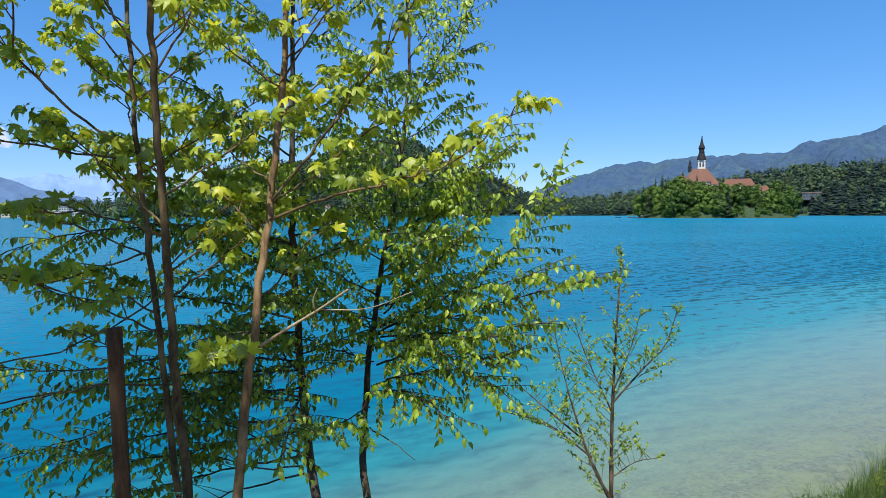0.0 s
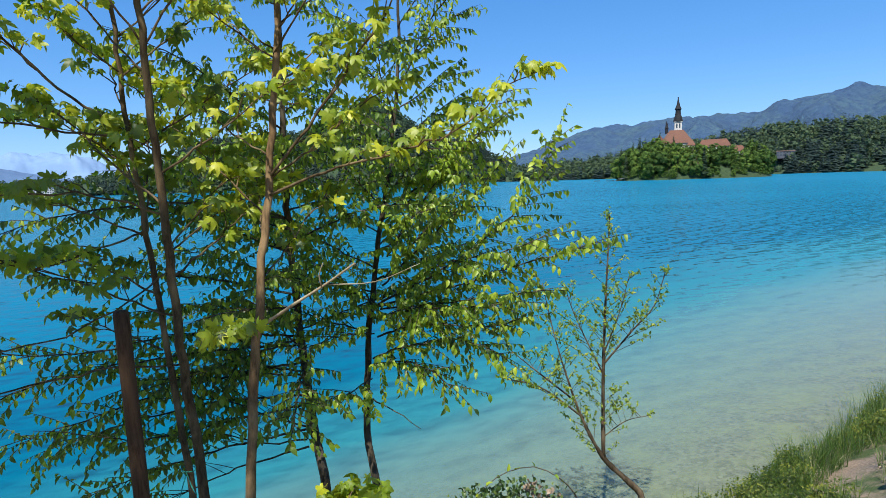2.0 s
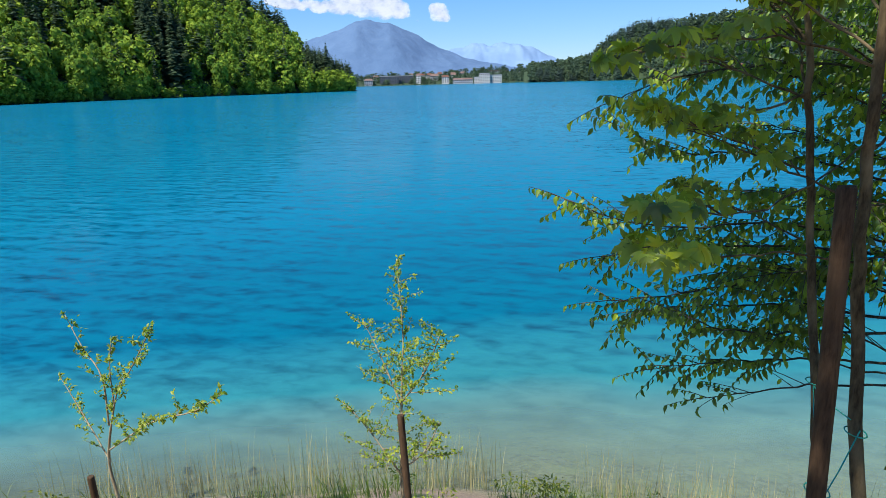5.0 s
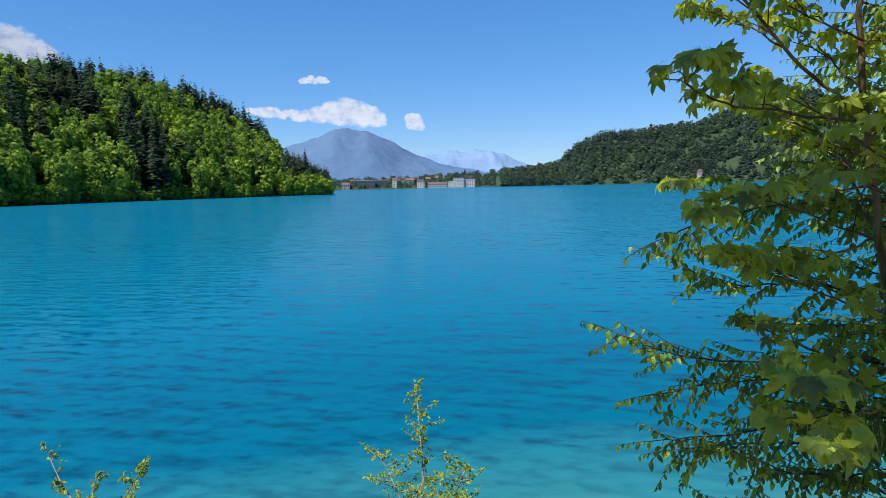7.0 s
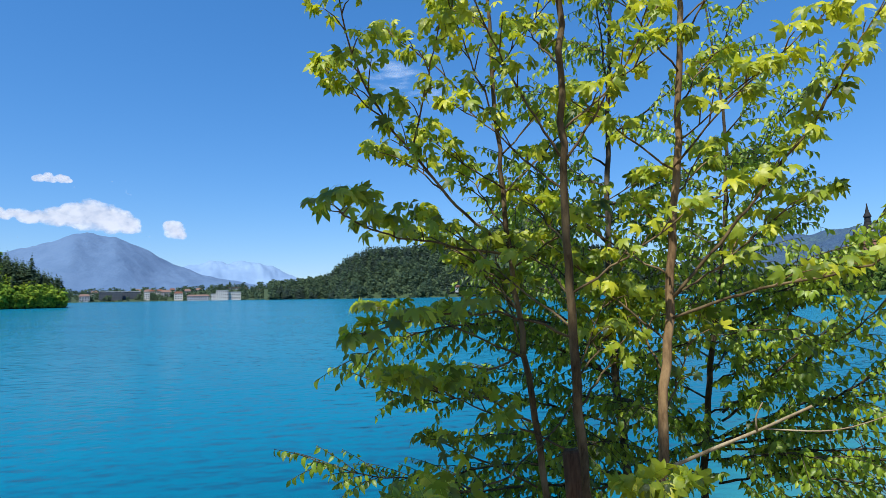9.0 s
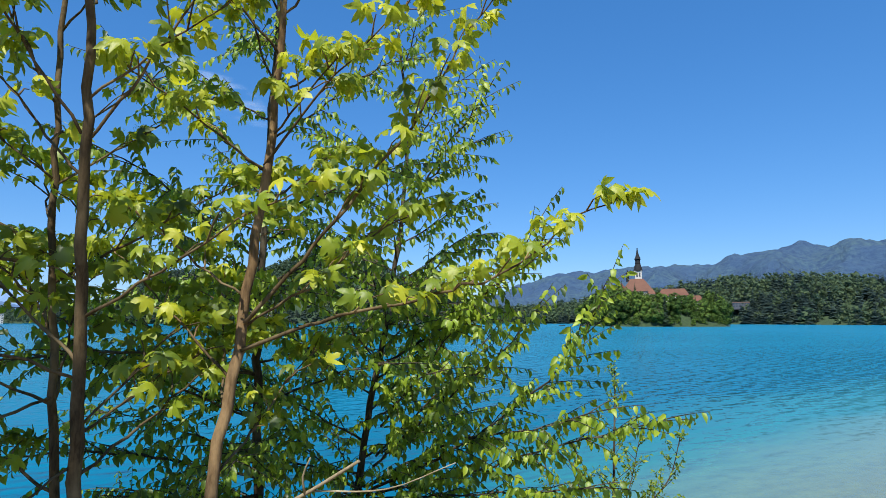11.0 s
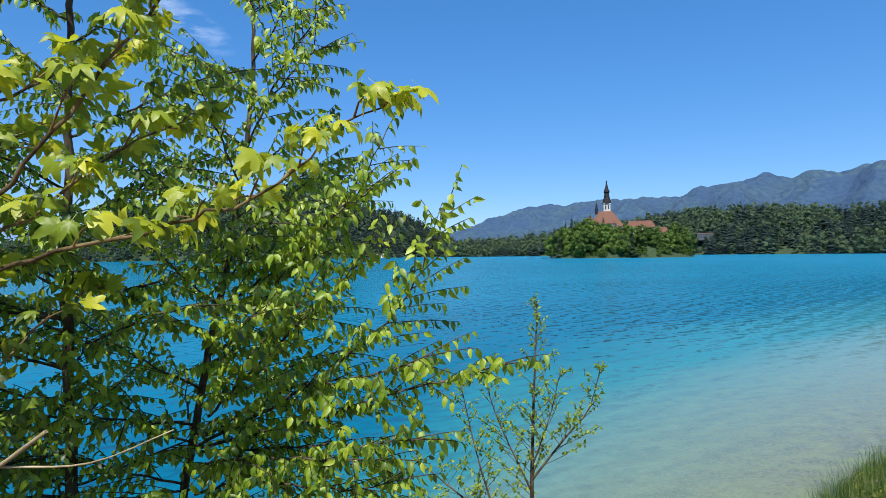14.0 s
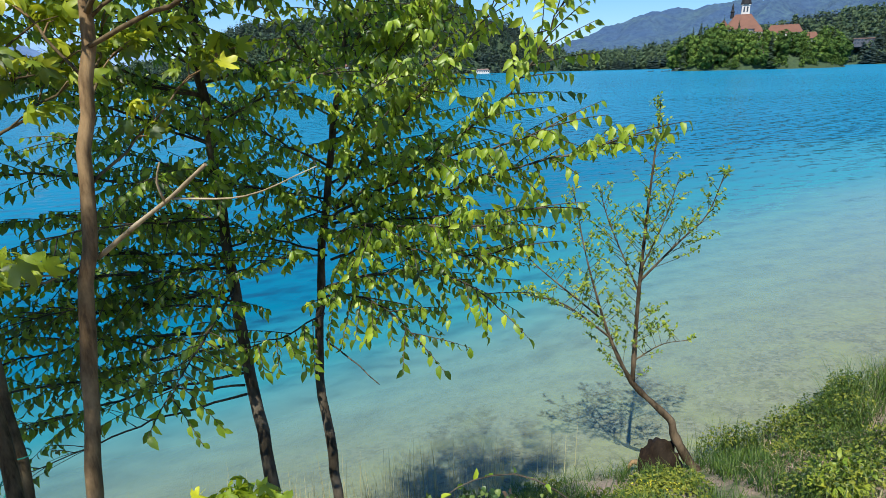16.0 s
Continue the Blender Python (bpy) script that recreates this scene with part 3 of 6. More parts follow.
wood("headland_broadleaf_wood", p[~dark], hh[~dark], rng.integers(0, 9, len(p)), BROAD_NEAR, M_BROAD, "bright green spring broadleaf trees covering the headland slope", np.clip(0.42 + 0.24 * fbm(p[~dark][:, 0], p[~dark][:, 1], 45, 9.0) + 0.24 * rng.standard_normal((~dark).sum()), 0, 1), 0.80)
wood("headland_conifer_wood", p[dark], hh[dark] * 1.08, rng.integers(0, 9, len(p)), FIR_NEAR, M_FIR, "tall dark spruces standing among the headland trees", rng.random(len(p)), 1.1)
pe = scatter(headland_at, -76, -44.9, 170, 0.0, 0.025)[0]
pt = scatter(headland_at, -49.5, -44.7, 46, 0.0, 0.16)[0]
pe = np.vstack([pe, pt])
wood("headland_shore_bushes", pe, np.r_[4 + 8 * rng.random(170) ** 1.3, 7 + 8 * rng.random(46)], rng.integers(0, 9, 216), BROAD_NEAR, M_BROAD, "light green bushes hanging over the water along the headland", np.r_[0.25 + 0.65 * rng.random(170), 0.45 + 0.5 * rng.random(46)], 1.1)


def far_tree(name, place, height, crown, leaf, bark, label, tint, squat=1.0, group=""):
    """One tree far off: trunk, limbs and a crown of many leaf clumps."""
    t = thing(name, label, "tree", group, place)
    v, f = joined_tubes([(np.array([[0, 0, -1.0], [0.1, 0, height * 0.4], [0, 0.1, height * 0.85]]), height * 0.018, height * 0.006, 6)] +
                        [(np.array([[0, 0, height * z], [math.cos(a) * height * 0.13, math.sin(a) * height * 0.13, height * (z + 0.16)]]), height * 0.007, height * 0.003, 5)
                         for z, a in ((0.3, 0.4), (0.38, 2.5), (0.45, 4.4), (0.55, 1.5))])
    part("trunk", mesh_of("trunk", v, f, bark, smooth=True), t)
    q = crown.reshape(-1, 3) * (height * squat, height * squat, height)
    part("crown", mesh_of("crown", q, np.arange(len(q)).reshape(-1, 4), leaf, tint=tint), t)
    return t


far_tree("spruce_tree", tuple(headland_at(np.array([-47.0]), np.array([0.25]))[0]), 33, fir_crown(420, 77, 0.2), M_FIR, M_BARKD,
         "tall dark spruce rising at the tip of the headland", 0.2, 1.0)

# hill with the cliff beyond the lake, town shore, woods on the far side
mid_at = hill("castle_hill", [-29, -25, -23.2, -21.5, -19.5, -15, -11.3, -8.7, -5, -2.5, -1.0, 0.6, 3.4, 5.4, 7.4, 9.5],
              [1250] * 3 + [1150] * 9 + [1250, 1300, 1350, 1400], [1400] * 2 + [1380] * 3 + [1400, 1420, 1450, 1480, 1470, 1430, 1420, 1450, 1480, 1500, 1520],
              [1.2, 1.5, 1.9, 3.5, 4.2, 4.6, 4.75, 6.0, 7.1, 6.8, 5.7, 4.3, 4.25, 3.4, 2.1, 1.2], M_UNDER, "dark wooded hill beyond the lake with steep flanks", trees=11)
p, az, u = scatter(mid_at, -28.5, 9, 2700, 0.0, 1.05)
dark = fbm(p[:, 0], p[:, 1], 110, 5.0) + 0.35 * rng.standard_normal(len(p)) > 0.05
hh = 12 + 10 * rng.random(len(p))
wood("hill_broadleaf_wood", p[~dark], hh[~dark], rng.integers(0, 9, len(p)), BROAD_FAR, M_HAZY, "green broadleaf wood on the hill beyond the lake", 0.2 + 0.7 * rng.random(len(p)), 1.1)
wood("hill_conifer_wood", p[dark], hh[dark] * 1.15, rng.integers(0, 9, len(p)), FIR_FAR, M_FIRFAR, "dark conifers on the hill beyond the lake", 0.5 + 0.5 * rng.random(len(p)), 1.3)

right_at = hill("far_shore_woods_slope", [8, 11, 16.5, 18.6, 24, 28, 30.5, 36, 41, 48, 62, 80], [1180, 1150, 1080, 1050, 1000, 960, 930, 880, 830, 760, 560, 380],
                [1300, 1290, 1250, 1230, 1200, 1180, 1160, 1120, 1060, 980, 760, 560], [0.9, 1.4, 1.75, 2.1, 2.7, 3.4, 3.7, 3.85, 3.4, 3.6, 5, 8], M_UNDER,
                "low wooded rise along the far shore", trees=15)
p, az, u = scatter(right_at, 8.5, 47, 2150, 0.0, 1.05)
dark = fbm(p[:, 0], p[:, 1], 90, 8.0) + 0.4 * rng.standard_normal(len(p)) + 0.5 * (az > 25) > 0.15
hh = 12 + 12 * rng.random(len(p)) ** 1.3
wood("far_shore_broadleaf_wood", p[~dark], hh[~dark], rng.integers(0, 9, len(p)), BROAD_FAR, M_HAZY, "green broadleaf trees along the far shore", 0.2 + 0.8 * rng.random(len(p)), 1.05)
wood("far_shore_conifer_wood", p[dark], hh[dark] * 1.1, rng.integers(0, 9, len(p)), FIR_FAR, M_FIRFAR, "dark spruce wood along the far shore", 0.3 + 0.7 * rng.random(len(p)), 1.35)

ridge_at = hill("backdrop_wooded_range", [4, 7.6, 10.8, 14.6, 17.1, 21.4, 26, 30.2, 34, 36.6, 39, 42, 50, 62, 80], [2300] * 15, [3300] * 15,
                [0.9, 1.8, 2.6, 4.1, 4.45, 4.7, 4.72, 5.1, 5.8, 6.5, 6.1, 6.2, 6.6, 8.0, 8], M_RIDGE, "long wooded mountain range in the distance, coloured blue-green for haze", trees=8, n_az=300, n_r=70, rough=3.0, spurs=0.10)
town_at = hill("town_slope", [-47, -44, -40, -36, -33, -31, -28, -24, -21], [1500] * 7 + [1400, 1300], [1750] * 9, [0.5, 0.7, 0.75, 0.85, 1.1, 1.1, 1.0, 1.1, 1.5], M_UNDER,
               "gently rising green town shore", trees=7)
p, az, u = scatter(town_at, -46, -21, 760, 0.0, 1.1)
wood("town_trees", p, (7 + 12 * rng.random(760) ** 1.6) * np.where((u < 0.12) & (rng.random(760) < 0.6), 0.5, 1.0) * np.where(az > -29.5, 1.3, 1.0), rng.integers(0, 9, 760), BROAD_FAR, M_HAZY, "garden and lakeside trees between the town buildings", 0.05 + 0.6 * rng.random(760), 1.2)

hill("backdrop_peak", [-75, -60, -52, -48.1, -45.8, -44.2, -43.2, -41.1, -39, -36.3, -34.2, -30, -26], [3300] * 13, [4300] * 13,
     [2.5, 3.0, 3.0, 3.8, 4.65, 5.3, 5.42, 5.22, 4.3, 2.8, 2.0, 1.2, 0.8], M_MOUNT, "bare-topped mountain far behind the town, coloured blue for haze", n_az=200, n_r=50, rough=1.5, spurs=0.05)
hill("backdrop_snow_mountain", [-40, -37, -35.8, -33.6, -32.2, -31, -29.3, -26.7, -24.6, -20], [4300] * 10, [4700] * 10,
     [2.0, 2.3, 2.65, 3.25, 3.05, 3.3, 3.2, 2.0, 1.35, 0.8], M_SNOW, "far mountain chain with patches of snow, coloured pale blue for haze", n_az=160, n_r=30, rough=2.5)
hill("backdrop_hills_behind", [75, 110, 150, 180, 215, 235], [420, 300, 200, 180, 200, 170], [800, 700, 500, 450, 500, 420], [8, 10, 12, 13, 14, 16], M_UNDER,
     "wooded hills closing the valley behind the path", rough=1.5)


# ---- clouds ----
def cloud(line, seed, r=4780, puffs=46):
    """A heaped fair-weather cloud far over the mountains. line: (azimuth, base, top) in degrees along it; filled with round puffs, ragged at the rim."""
    k = np.random.default_rng(seed)
    A, B, T = (np.array(q, float) for q in zip(*line))
    pad = 0.5 * (T - B).max()
    X, Y = np.meshgrid(np.linspace(A[0] - pad, A[-1] + pad, 110), np.linspace(B.min() - pad, T.max() + pad, 64))
    d = np.full(X.shape, -1.0)
    for i in range(puffs):
        px = k.uniform(A[0], A[-1])
        b, t = np.interp(px, A, B), np.interp(px, A, T)
        pr = max(0.16, (t - b) * k.uniform(0.28, 0.52))
        py = k.uniform(min(b + pr * 0.7, t - pr), max(t - pr, b + pr * 0.7))
        d = np.maximum(d, 1 - (((X - px) / (pr * 1.25)) ** 2 + ((Y - py) / pr) ** 2))
    rim = np.clip(d * 0.9 + 0.12, 0, 1)
    rim[0], rim[-1], rim[:, 0], rim[:, -1] = 0, 0, 0, 0
    near = r + 70 * (Y - B.min())
    P = polar(X, near)
    P[..., 2] = near * np.tan(np.radians(Y)) + 4.5
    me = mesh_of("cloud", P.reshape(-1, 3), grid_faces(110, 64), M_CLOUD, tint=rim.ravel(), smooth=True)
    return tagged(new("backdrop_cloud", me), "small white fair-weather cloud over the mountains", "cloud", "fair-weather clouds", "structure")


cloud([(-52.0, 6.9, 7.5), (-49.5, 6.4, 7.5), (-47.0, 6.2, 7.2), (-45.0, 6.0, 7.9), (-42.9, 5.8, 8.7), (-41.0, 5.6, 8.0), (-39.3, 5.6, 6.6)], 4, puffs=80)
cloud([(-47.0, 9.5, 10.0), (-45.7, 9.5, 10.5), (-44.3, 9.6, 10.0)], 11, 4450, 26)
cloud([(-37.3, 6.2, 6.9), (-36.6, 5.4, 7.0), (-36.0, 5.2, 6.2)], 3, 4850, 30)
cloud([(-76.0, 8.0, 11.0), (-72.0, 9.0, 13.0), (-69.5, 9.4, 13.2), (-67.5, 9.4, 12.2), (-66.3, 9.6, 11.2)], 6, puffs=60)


# thin veil of ice cloud high over the lake
def veil_material():
    k = Mat("ice_cloud_veil")
    n = k.noise(k.coords(0.6, 0.6, 2.2), 0.006, 6, 0.6)
    a = k.math("MULTIPLY", k.attr("tint"), k.ramp(n, (0.42, (0, 0, 0)), (0.75, (0.42, 0.42, 0.42))))
    k.set(Base_Color=(0.9, 0.92, 0.95, 1), Roughness=1.0, Alpha=a)
    return k.m


vx, vy = np.meshgrid(np.linspace(-1, 1, 40), np.linspace(-1, 1, 24))
va = math.radians(-16.5)
vr, vo = np.array([math.cos(va), -math.sin(va), 0]), np.array([math.sin(va), math.cos(va), 0])
vp = vo * 4700 + vr * (vx[..., None] * 460) + np.array([0, 0, 1.0]) * (4700 * math.tan(math.radians(20.5)) + (vy * 170 - vx * 190)[..., None])
vt = np.clip(1 - vx**2 - vy**2, 0, 1) ** 0.7
tagged(new("backdrop_ice_cloud", mesh_of("backdrop_ice_cloud", vp.reshape(-1, 3), grid_faces(40, 24), veil_material(), tint=vt.ravel(), smooth=True)),
       "thin faint veil of ice cloud in the blue sky", "cloud", kind="structure")


# ---- the island and its church ----
ISLE = np.array([236.0, 520.0])


ia, ir = np.meshgrid(np.linspace(0, 2 * np.pi, 72, endpoint=False), np.linspace(0.0, 1.03, 18))
ca, sa = math.cos(radians(-24.3)), math.sin(radians(-24.3))
iu, iv = 63 * ir * np.cos(ia), 50 * ir * np.sin(ia)
ix, iy = ISLE[0] + iu * ca - iv * sa, ISLE[1] + iu * sa + iv * ca
iz = 22 * np.clip(1 - ir**2.0, 0, 1) ** 0.8 - 1.0 * (ir > 1)
n = 72
fi = np.array([[r * n + c, r * n + (c + 1) % n, (r + 1) * n + (c + 1) % n, (r + 1) * n + c] for r in range(17) for c in range(n)])
tagged(new("island", mesh_of("island", np.stack([ix, iy, iz], -1).reshape(-1, 3), fi, M_UNDER, smooth=True)), "small rounded island with shaded forest floor", "island", kind="structure")


def on_isle(u, v):
    d = math.hypot(u / 63, v / 50)
    return (ISLE[0] + u * ca - v * sa, ISLE[1] + u * sa + v * ca, 22 * max(0.0, 1 - d**2) ** 0.8 - 0.3)


def gable(bm, x0, y0, x1, y1, z0, z1, over=0.0, hip=0.0):
    """A pitched roof with its ridge along x; hip pulls in the ridge's ends."""
    x0, x1, y0, y1 = x0 - over, x1 + over, y0 - over, y1 + over
    m = (y0 + y1) / 2
    v = [bm.verts.new(q) for q in ((x0, y0, z0), (x1, y0, z0), (x1, y1, z0), (x0, y1, z0), (x0 + hip, m, z1), (x1 - hip, m, z1))]
    for f in ((0, 1, 5, 4), (2, 3, 4, 5), (1, 2, 5), (3, 0, 4), (3, 2, 1, 0)):
        bm.faces.new([v[i] for i in f])
    return bm


def lathe(bm, profile, sides=8, centre=(0, 0)):
    rings = [[bm.verts.new((centre[0] + r * math.cos(2 * math.pi * (k + 0.5) / sides), centre[1] + r * math.sin(2 * math.pi * (k + 0.5) / sides), z)) for k in range(sides)] for r, z in profile]
    for a, b in zip(rings, rings[1:]):
        for k in range(sides):
            bm.faces.new((a[k], a[(k + 1) % sides], b[(k + 1) % sides], b[k]))
    bm.faces.new(rings[-1])
    bm.faces.new(reversed(rings[0]))
    return bm


def arched(bm, x, y, z, w, h, depth, along_x=True):
    """A round-headed window opening, slightly recessed panel with depth."""
    pts = [(-w / 2, 0), (w / 2, 0), (w / 2, h - w / 2)] + [(w / 2 * math.cos(a), h - w / 2 + w / 2 * math.sin(a)) for a in (0.5, 1.05, 1.57, 2.1, 2.64)] + [(-w / 2, h - w / 2)]
    f = []
    for d in (0, depth):
        f.append([bm.verts.new((x + p, y - d, z + q) if along_x else (x - d, y + p, z + q)) for p, q in pts])
    bm.faces.new(f[0]), bm.faces.new(list(reversed(f[1])))
    for i in range(len(pts)):
        bm.faces.new((f[0][i], f[1][i], f[1][(i + 1) % len(pts)], f[0][(i + 1) % len(pts)]))
    return bm


# church: nave with a steep orange roof, white tower with a dark baroque spire, small ridge turret
church = thing("church", "white island church with orange tiled roof and dark spire", "church", place=(234.4, 547.0, 26.0))
church.rotation_euler = (0, 0, radians(-20))
part("nave", (box(bmesh.new(), -13, -8, -12, 14, 8, 6.2), M_WALL), church)
part("nave_roof", (gable(bmesh.new(), -13, -8, 14, 8, 6.2, 18.5, 0.9, 8.5), M_ROOF), church, "steep orange tiled roof")
part("choir", (lathe(bmesh.new(), [(5.5, -12), (5.5, 6.2)], 8, (-14, 0)), M_WALL), church)
part("choir_roof", (lathe(bmesh.new(), [(6.2, 6.2), (3.6, 10.5), (0.4, 14.5)], 8, (-14, 0)), M_ROOF), church, "orange tiled apse roof")
part("porch", (box(bmesh.new(), 9.0, -12.5, -12, 15.5, -8, 3.4), M_WALL), church, "white side porch")
part("porch_roof", (gable(bmesh.new(), 9.0, -12.5, 15.5, -7.5, 3.4, 7.0, 0.4, 1.5), M_ROOF), church, "small orange porch roof")
tower = part("tower", (box(bmesh.new(), -0.9, 7.0, -12, 5.5, 13.4, 26.0), M_WALL), church, "square white bell tower")
for x in (1.1, 3.6):
    part("belfry_window", (arched(bmesh.new(), x, 7.0, 20.8, 1.3, 4.2, 0.15), M_GLASSY), tower)
for y in (9.0, 11.5):
    part("belfry_window", (arched(bmesh.new(), -0.9, y, 20.8, 1.3, 4.2, 0.15, False), M_GLASSY), tower)
part("clock_frieze", (box(bmesh.new(), -1.15, 6.75, 17.2, 5.75, 13.65, 17.8), M_BROWNR), tower)
part("cornice", (box(bmesh.new(), -1.3, 6.6, 26.0, 5.9, 13.8, 26.7), M_WALL), tower)
part("spire", (lathe(bmesh.new(), [(4.5, 26.7), (4.4, 27.6), (3.9, 29.8), (3.1, 32.0), (2.6, 33.4), (2.9, 33.9), (2.5, 34.4), (2.4, 37.4), (3.2, 38.0), (2.7, 39.4), (1.7, 41.6), (1.0, 44.6), (0.4, 48.5)], 8, (2.3, 10.2)), M_SPIRE), tower, "dark copper spire with open lantern")
for x, y in ((-0.6, 7.3), (5.2, 7.3), (-0.6, 13.1), (5.2, 13.1)):
    part("pinnacle", (lathe(bmesh.new(), [(0.9, 26.7), (0.75, 28.6), (0.1, 31.5)], 6, (x, y)), M_SPIRE), tower)
part("spire_ball", (lathe(bmesh.new(), [(0.1, 48.0), (0.5, 48.4), (0.5, 48.9), (0.1, 49.3)], 8, (2.3, 10.2)), M_SPIRE), tower)
part("ridge_turret", (lathe(bmesh.new(), [(1.6, 15.5), (1.5, 20.0), (1.9, 20.5), (1.2, 22.0), (0.9, 23.2), (1.1, 23.8), (0.1, 27.5)], 8, (-8.0, 0)), M_SPIRE), church, "small dark turret on the roof ridge")
for x in (-9, -4, 1, 9):
    part("nave_window", (arched(bmesh.new(), x, -8, 0.8, 1.5, 4.4, 0.12), M_GLASSY), church)


def house(name, label, place, turn, w, d, h, roof_h, wall_mat, roof_mat, floors, bays, hip=0.0, flat=False, category="building", group=""):
    t = thing(name, label, category, group, place)
    t.rotation_euler = (0, 0, radians(turn))
    body = part("wall", (box(bmesh.new(), -w / 2, -d / 2, -3, w / 2, d / 2, h), wall_mat), t)
    bm = bmesh.new()
    if flat:
        box(bm, -w / 2 - 0.5, -d / 2 - 0.5, h, w / 2 + 0.5, d / 2 + 0.5, h + roof_h)
    else:
        gable(bm, -w / 2, -d / 2, w / 2, d / 2, h, h + roof_h, 0.7, hip)
    part("roof", (bm, roof_mat), t)
    fh = h / floors
    for f in range(floors):
        for b in range(bays):
            x = -w / 2 + (b + 0.5) * w / bays
            win = part("window", (box(bmesh.new(), x - w / bays * 0.28, -d / 2 - 0.12, f * fh + fh * 0.28, x + w / bays * 0.28, -d / 2 + 0.1, f * fh + fh * 0.8), M_GLASSY), body)
    return t


house("provost_house", "long white house with a sloping orange tiled roof", on_isle(19, 4)[:2] + (20.5,), -32, 26, 11, 6.5, 6.5, M_WALL, M_ROOF, 2, 7, 4.0)
house("chapel_house", "small white house with an orange hipped roof", on_isle(37, 0)[:2] + (16.0,), -32, 12, 9, 6.0, 5.0, M_WALL, M_ROOF, 2, 3, 3.0)
house("boathouse", "small pale house with a brown pitched roof near the water", on_isle(2.0, -38)[:2] + (6.5,), -38, 9.5, 7, 4.2, 3.6, M_WALL, M_BROWNR, 1, 3)
house("forest_house", "grey flat-roofed house among the dark woods", tuple(right_at(np.array([31.7]), np.array([0.16]))[0][:2]) + (24.0,), -31, 22, 12, 6.5, 1.2, M_DARKW, M_BROWNR, 2, 6, flat=True)

ISLE_BROAD = [broad_crown(720, 200 + s, 0.135, (9, 13, 17, 11, 15, 20)[s]) for s in range(6)]
ISLE_FIR = [fir_crown(420, 230 + s, 0.17) for s in range(2)]
made = {}
spots = []
tries = np.random.default_rng(31)
while len(spots) < 105:
    u, v = tries.uniform(-66, 66), tries.uniform(-52, 30)
    if (u / 63) ** 2 + (v / 50) ** 2 > 0.97 or any((u - a) ** 2 + (v - b) ** 2 < 5.6**2 for a, b in spots):
        continue
    x, y, z = on_isle(u, v)
    q = Matrix.Rotation(radians(20), 2) @ Vector((x - 234.4, y - 547.0))
    if (-29 < q[0] < 18 and -12 < q[1] < 18) or math.hypot(u - 19, v - 4) < 12 or math.hypot(u - 37, v) < 6 or math.hypot(u - 2, v + 38) < 5:
        continue
    spots.append((u, v))
for i, (u, v) in enumerate(spots):
    x, y, z = on_isle(u, v)
    edge = (u / 63) ** 2 + (v / 50) ** 2
    kind = "fir" if (-50 < u < -20 and i % 3 == 0 and v > -30) or i % 17 == 5 else "broad"
    key = (kind, i % (2 if kind == "fir" else 6))
    roofline = np.interp(u, [-63, -52, -40, -30, -5, 5, 20, 40, 55, 63], [21, 29, 36, 36, 29, 29, 27, 27, 31, 26]) + (9 if kind == "fir" else 0)
    tall = float(np.clip((roofline - z) * tries.uniform(0.62, 1.10), 7, 27 if kind == "fir" else 21))
    if key not in made:
        crown = ISLE_FIR[key[1]] if kind == "fir" else ISLE_BROAD[key[1]]
        made[key] = far_tree("island_tree", (x, y, z), 15.0, crown, M_FIR if kind == "fir" else M_ISLE, M_BARKD,
                             "dark spruce on the wooded island" if kind == "fir" else "leafy green broadleaf tree on the wooded island", (0.02, 0.62, 0.30, 0.85, 0.12, 0.45)[key[1]], 1.0, "island trees")
        made[key].scale = (tall / 15 * (1.0 if kind == "fir" else 0.95),) * 2 + (tall / 15,)
    else:
        k = tall / 15
        c = copy_thing(made[key], pose(x, y, z, 0, 0, tries.uniform(0, 360)))
        c.scale = (k * (1.0 if kind == "fir" else 0.80 + 0.40 * tries.random()),) * 2 + (k,)
shore_a = np.sort(rng.random(150)) * 6.283
sp = np.array([on_isle(62 * math.cos(a) * w, 49 * math.sin(a) * w) for a, w in zip(shore_a, 0.95 + 0.06 * rng.random(150))])
wood("island_shore_bushes", sp, 3.0 + 6.0 * rng.random(150) ** 1.5, rng.integers(0, 9, 150), BROAD_NEAR, M_ISLE, "low bushes along the island's shore", 0.05 + 0.6 * rng.random(150), 1.2)


def boat(place, turn, length, roofed=False):
    t = thing("rowing_boat", "dark wooden boat with a pale canopy moored by the island" if roofed else "small dark wooden rowing boat on the lake", "boat", "boats on the lake", place)
    t.rotation_euler = (0, 0, radians(turn))
    bm = bmesh.new()
    n = 9
    rows = []
    for i in range(n):
        s = i / (n - 1) * 2 - 1
        w = length * 0.17 * (1 - abs(s) ** 2.6) + 0.03
        lift = 0.12 * length * 0.3 * s * s
        rows.append([bm.verts.new((s * length / 2, y * w, z)) for y, z in ((-1, 0.55 + lift), (-0.7, -0.1), (0.7, -0.1), (1, 0.55 + lift))])
    for a, b in zip(rows, rows[1:]):
        for k in range(3):
            bm.faces.new((a[k], a[k + 1], b[k + 1], b[k]))
    part("hull", (bm, M_BOAT), t)
    if roofed:
        part("canopy", (box(bmesh.new(), -length * 0.25, -length * 0.14, 2.0, length * 0.25, length * 0.14, 2.15), M_WALL), t, "pale cloth canopy")
        for x in (-0.24, 0.24):
            for y in (-0.13, 0.13):
                part("canopy_post", (box(bmesh.new(), x * length - 0.05, y * length - 0.05, 0.2, x * length + 0.05, y * length + 0.05, 2.0), M_BOAT), t)
    else:
        for x in (-0.2, 0.15):
            part("thwart", (box(bmesh.new(), x * length - 0.15, -length * 0.15, 0.3, x * length + 0.15, length * 0.15, 0.36), M_BOAT), t)
    return t


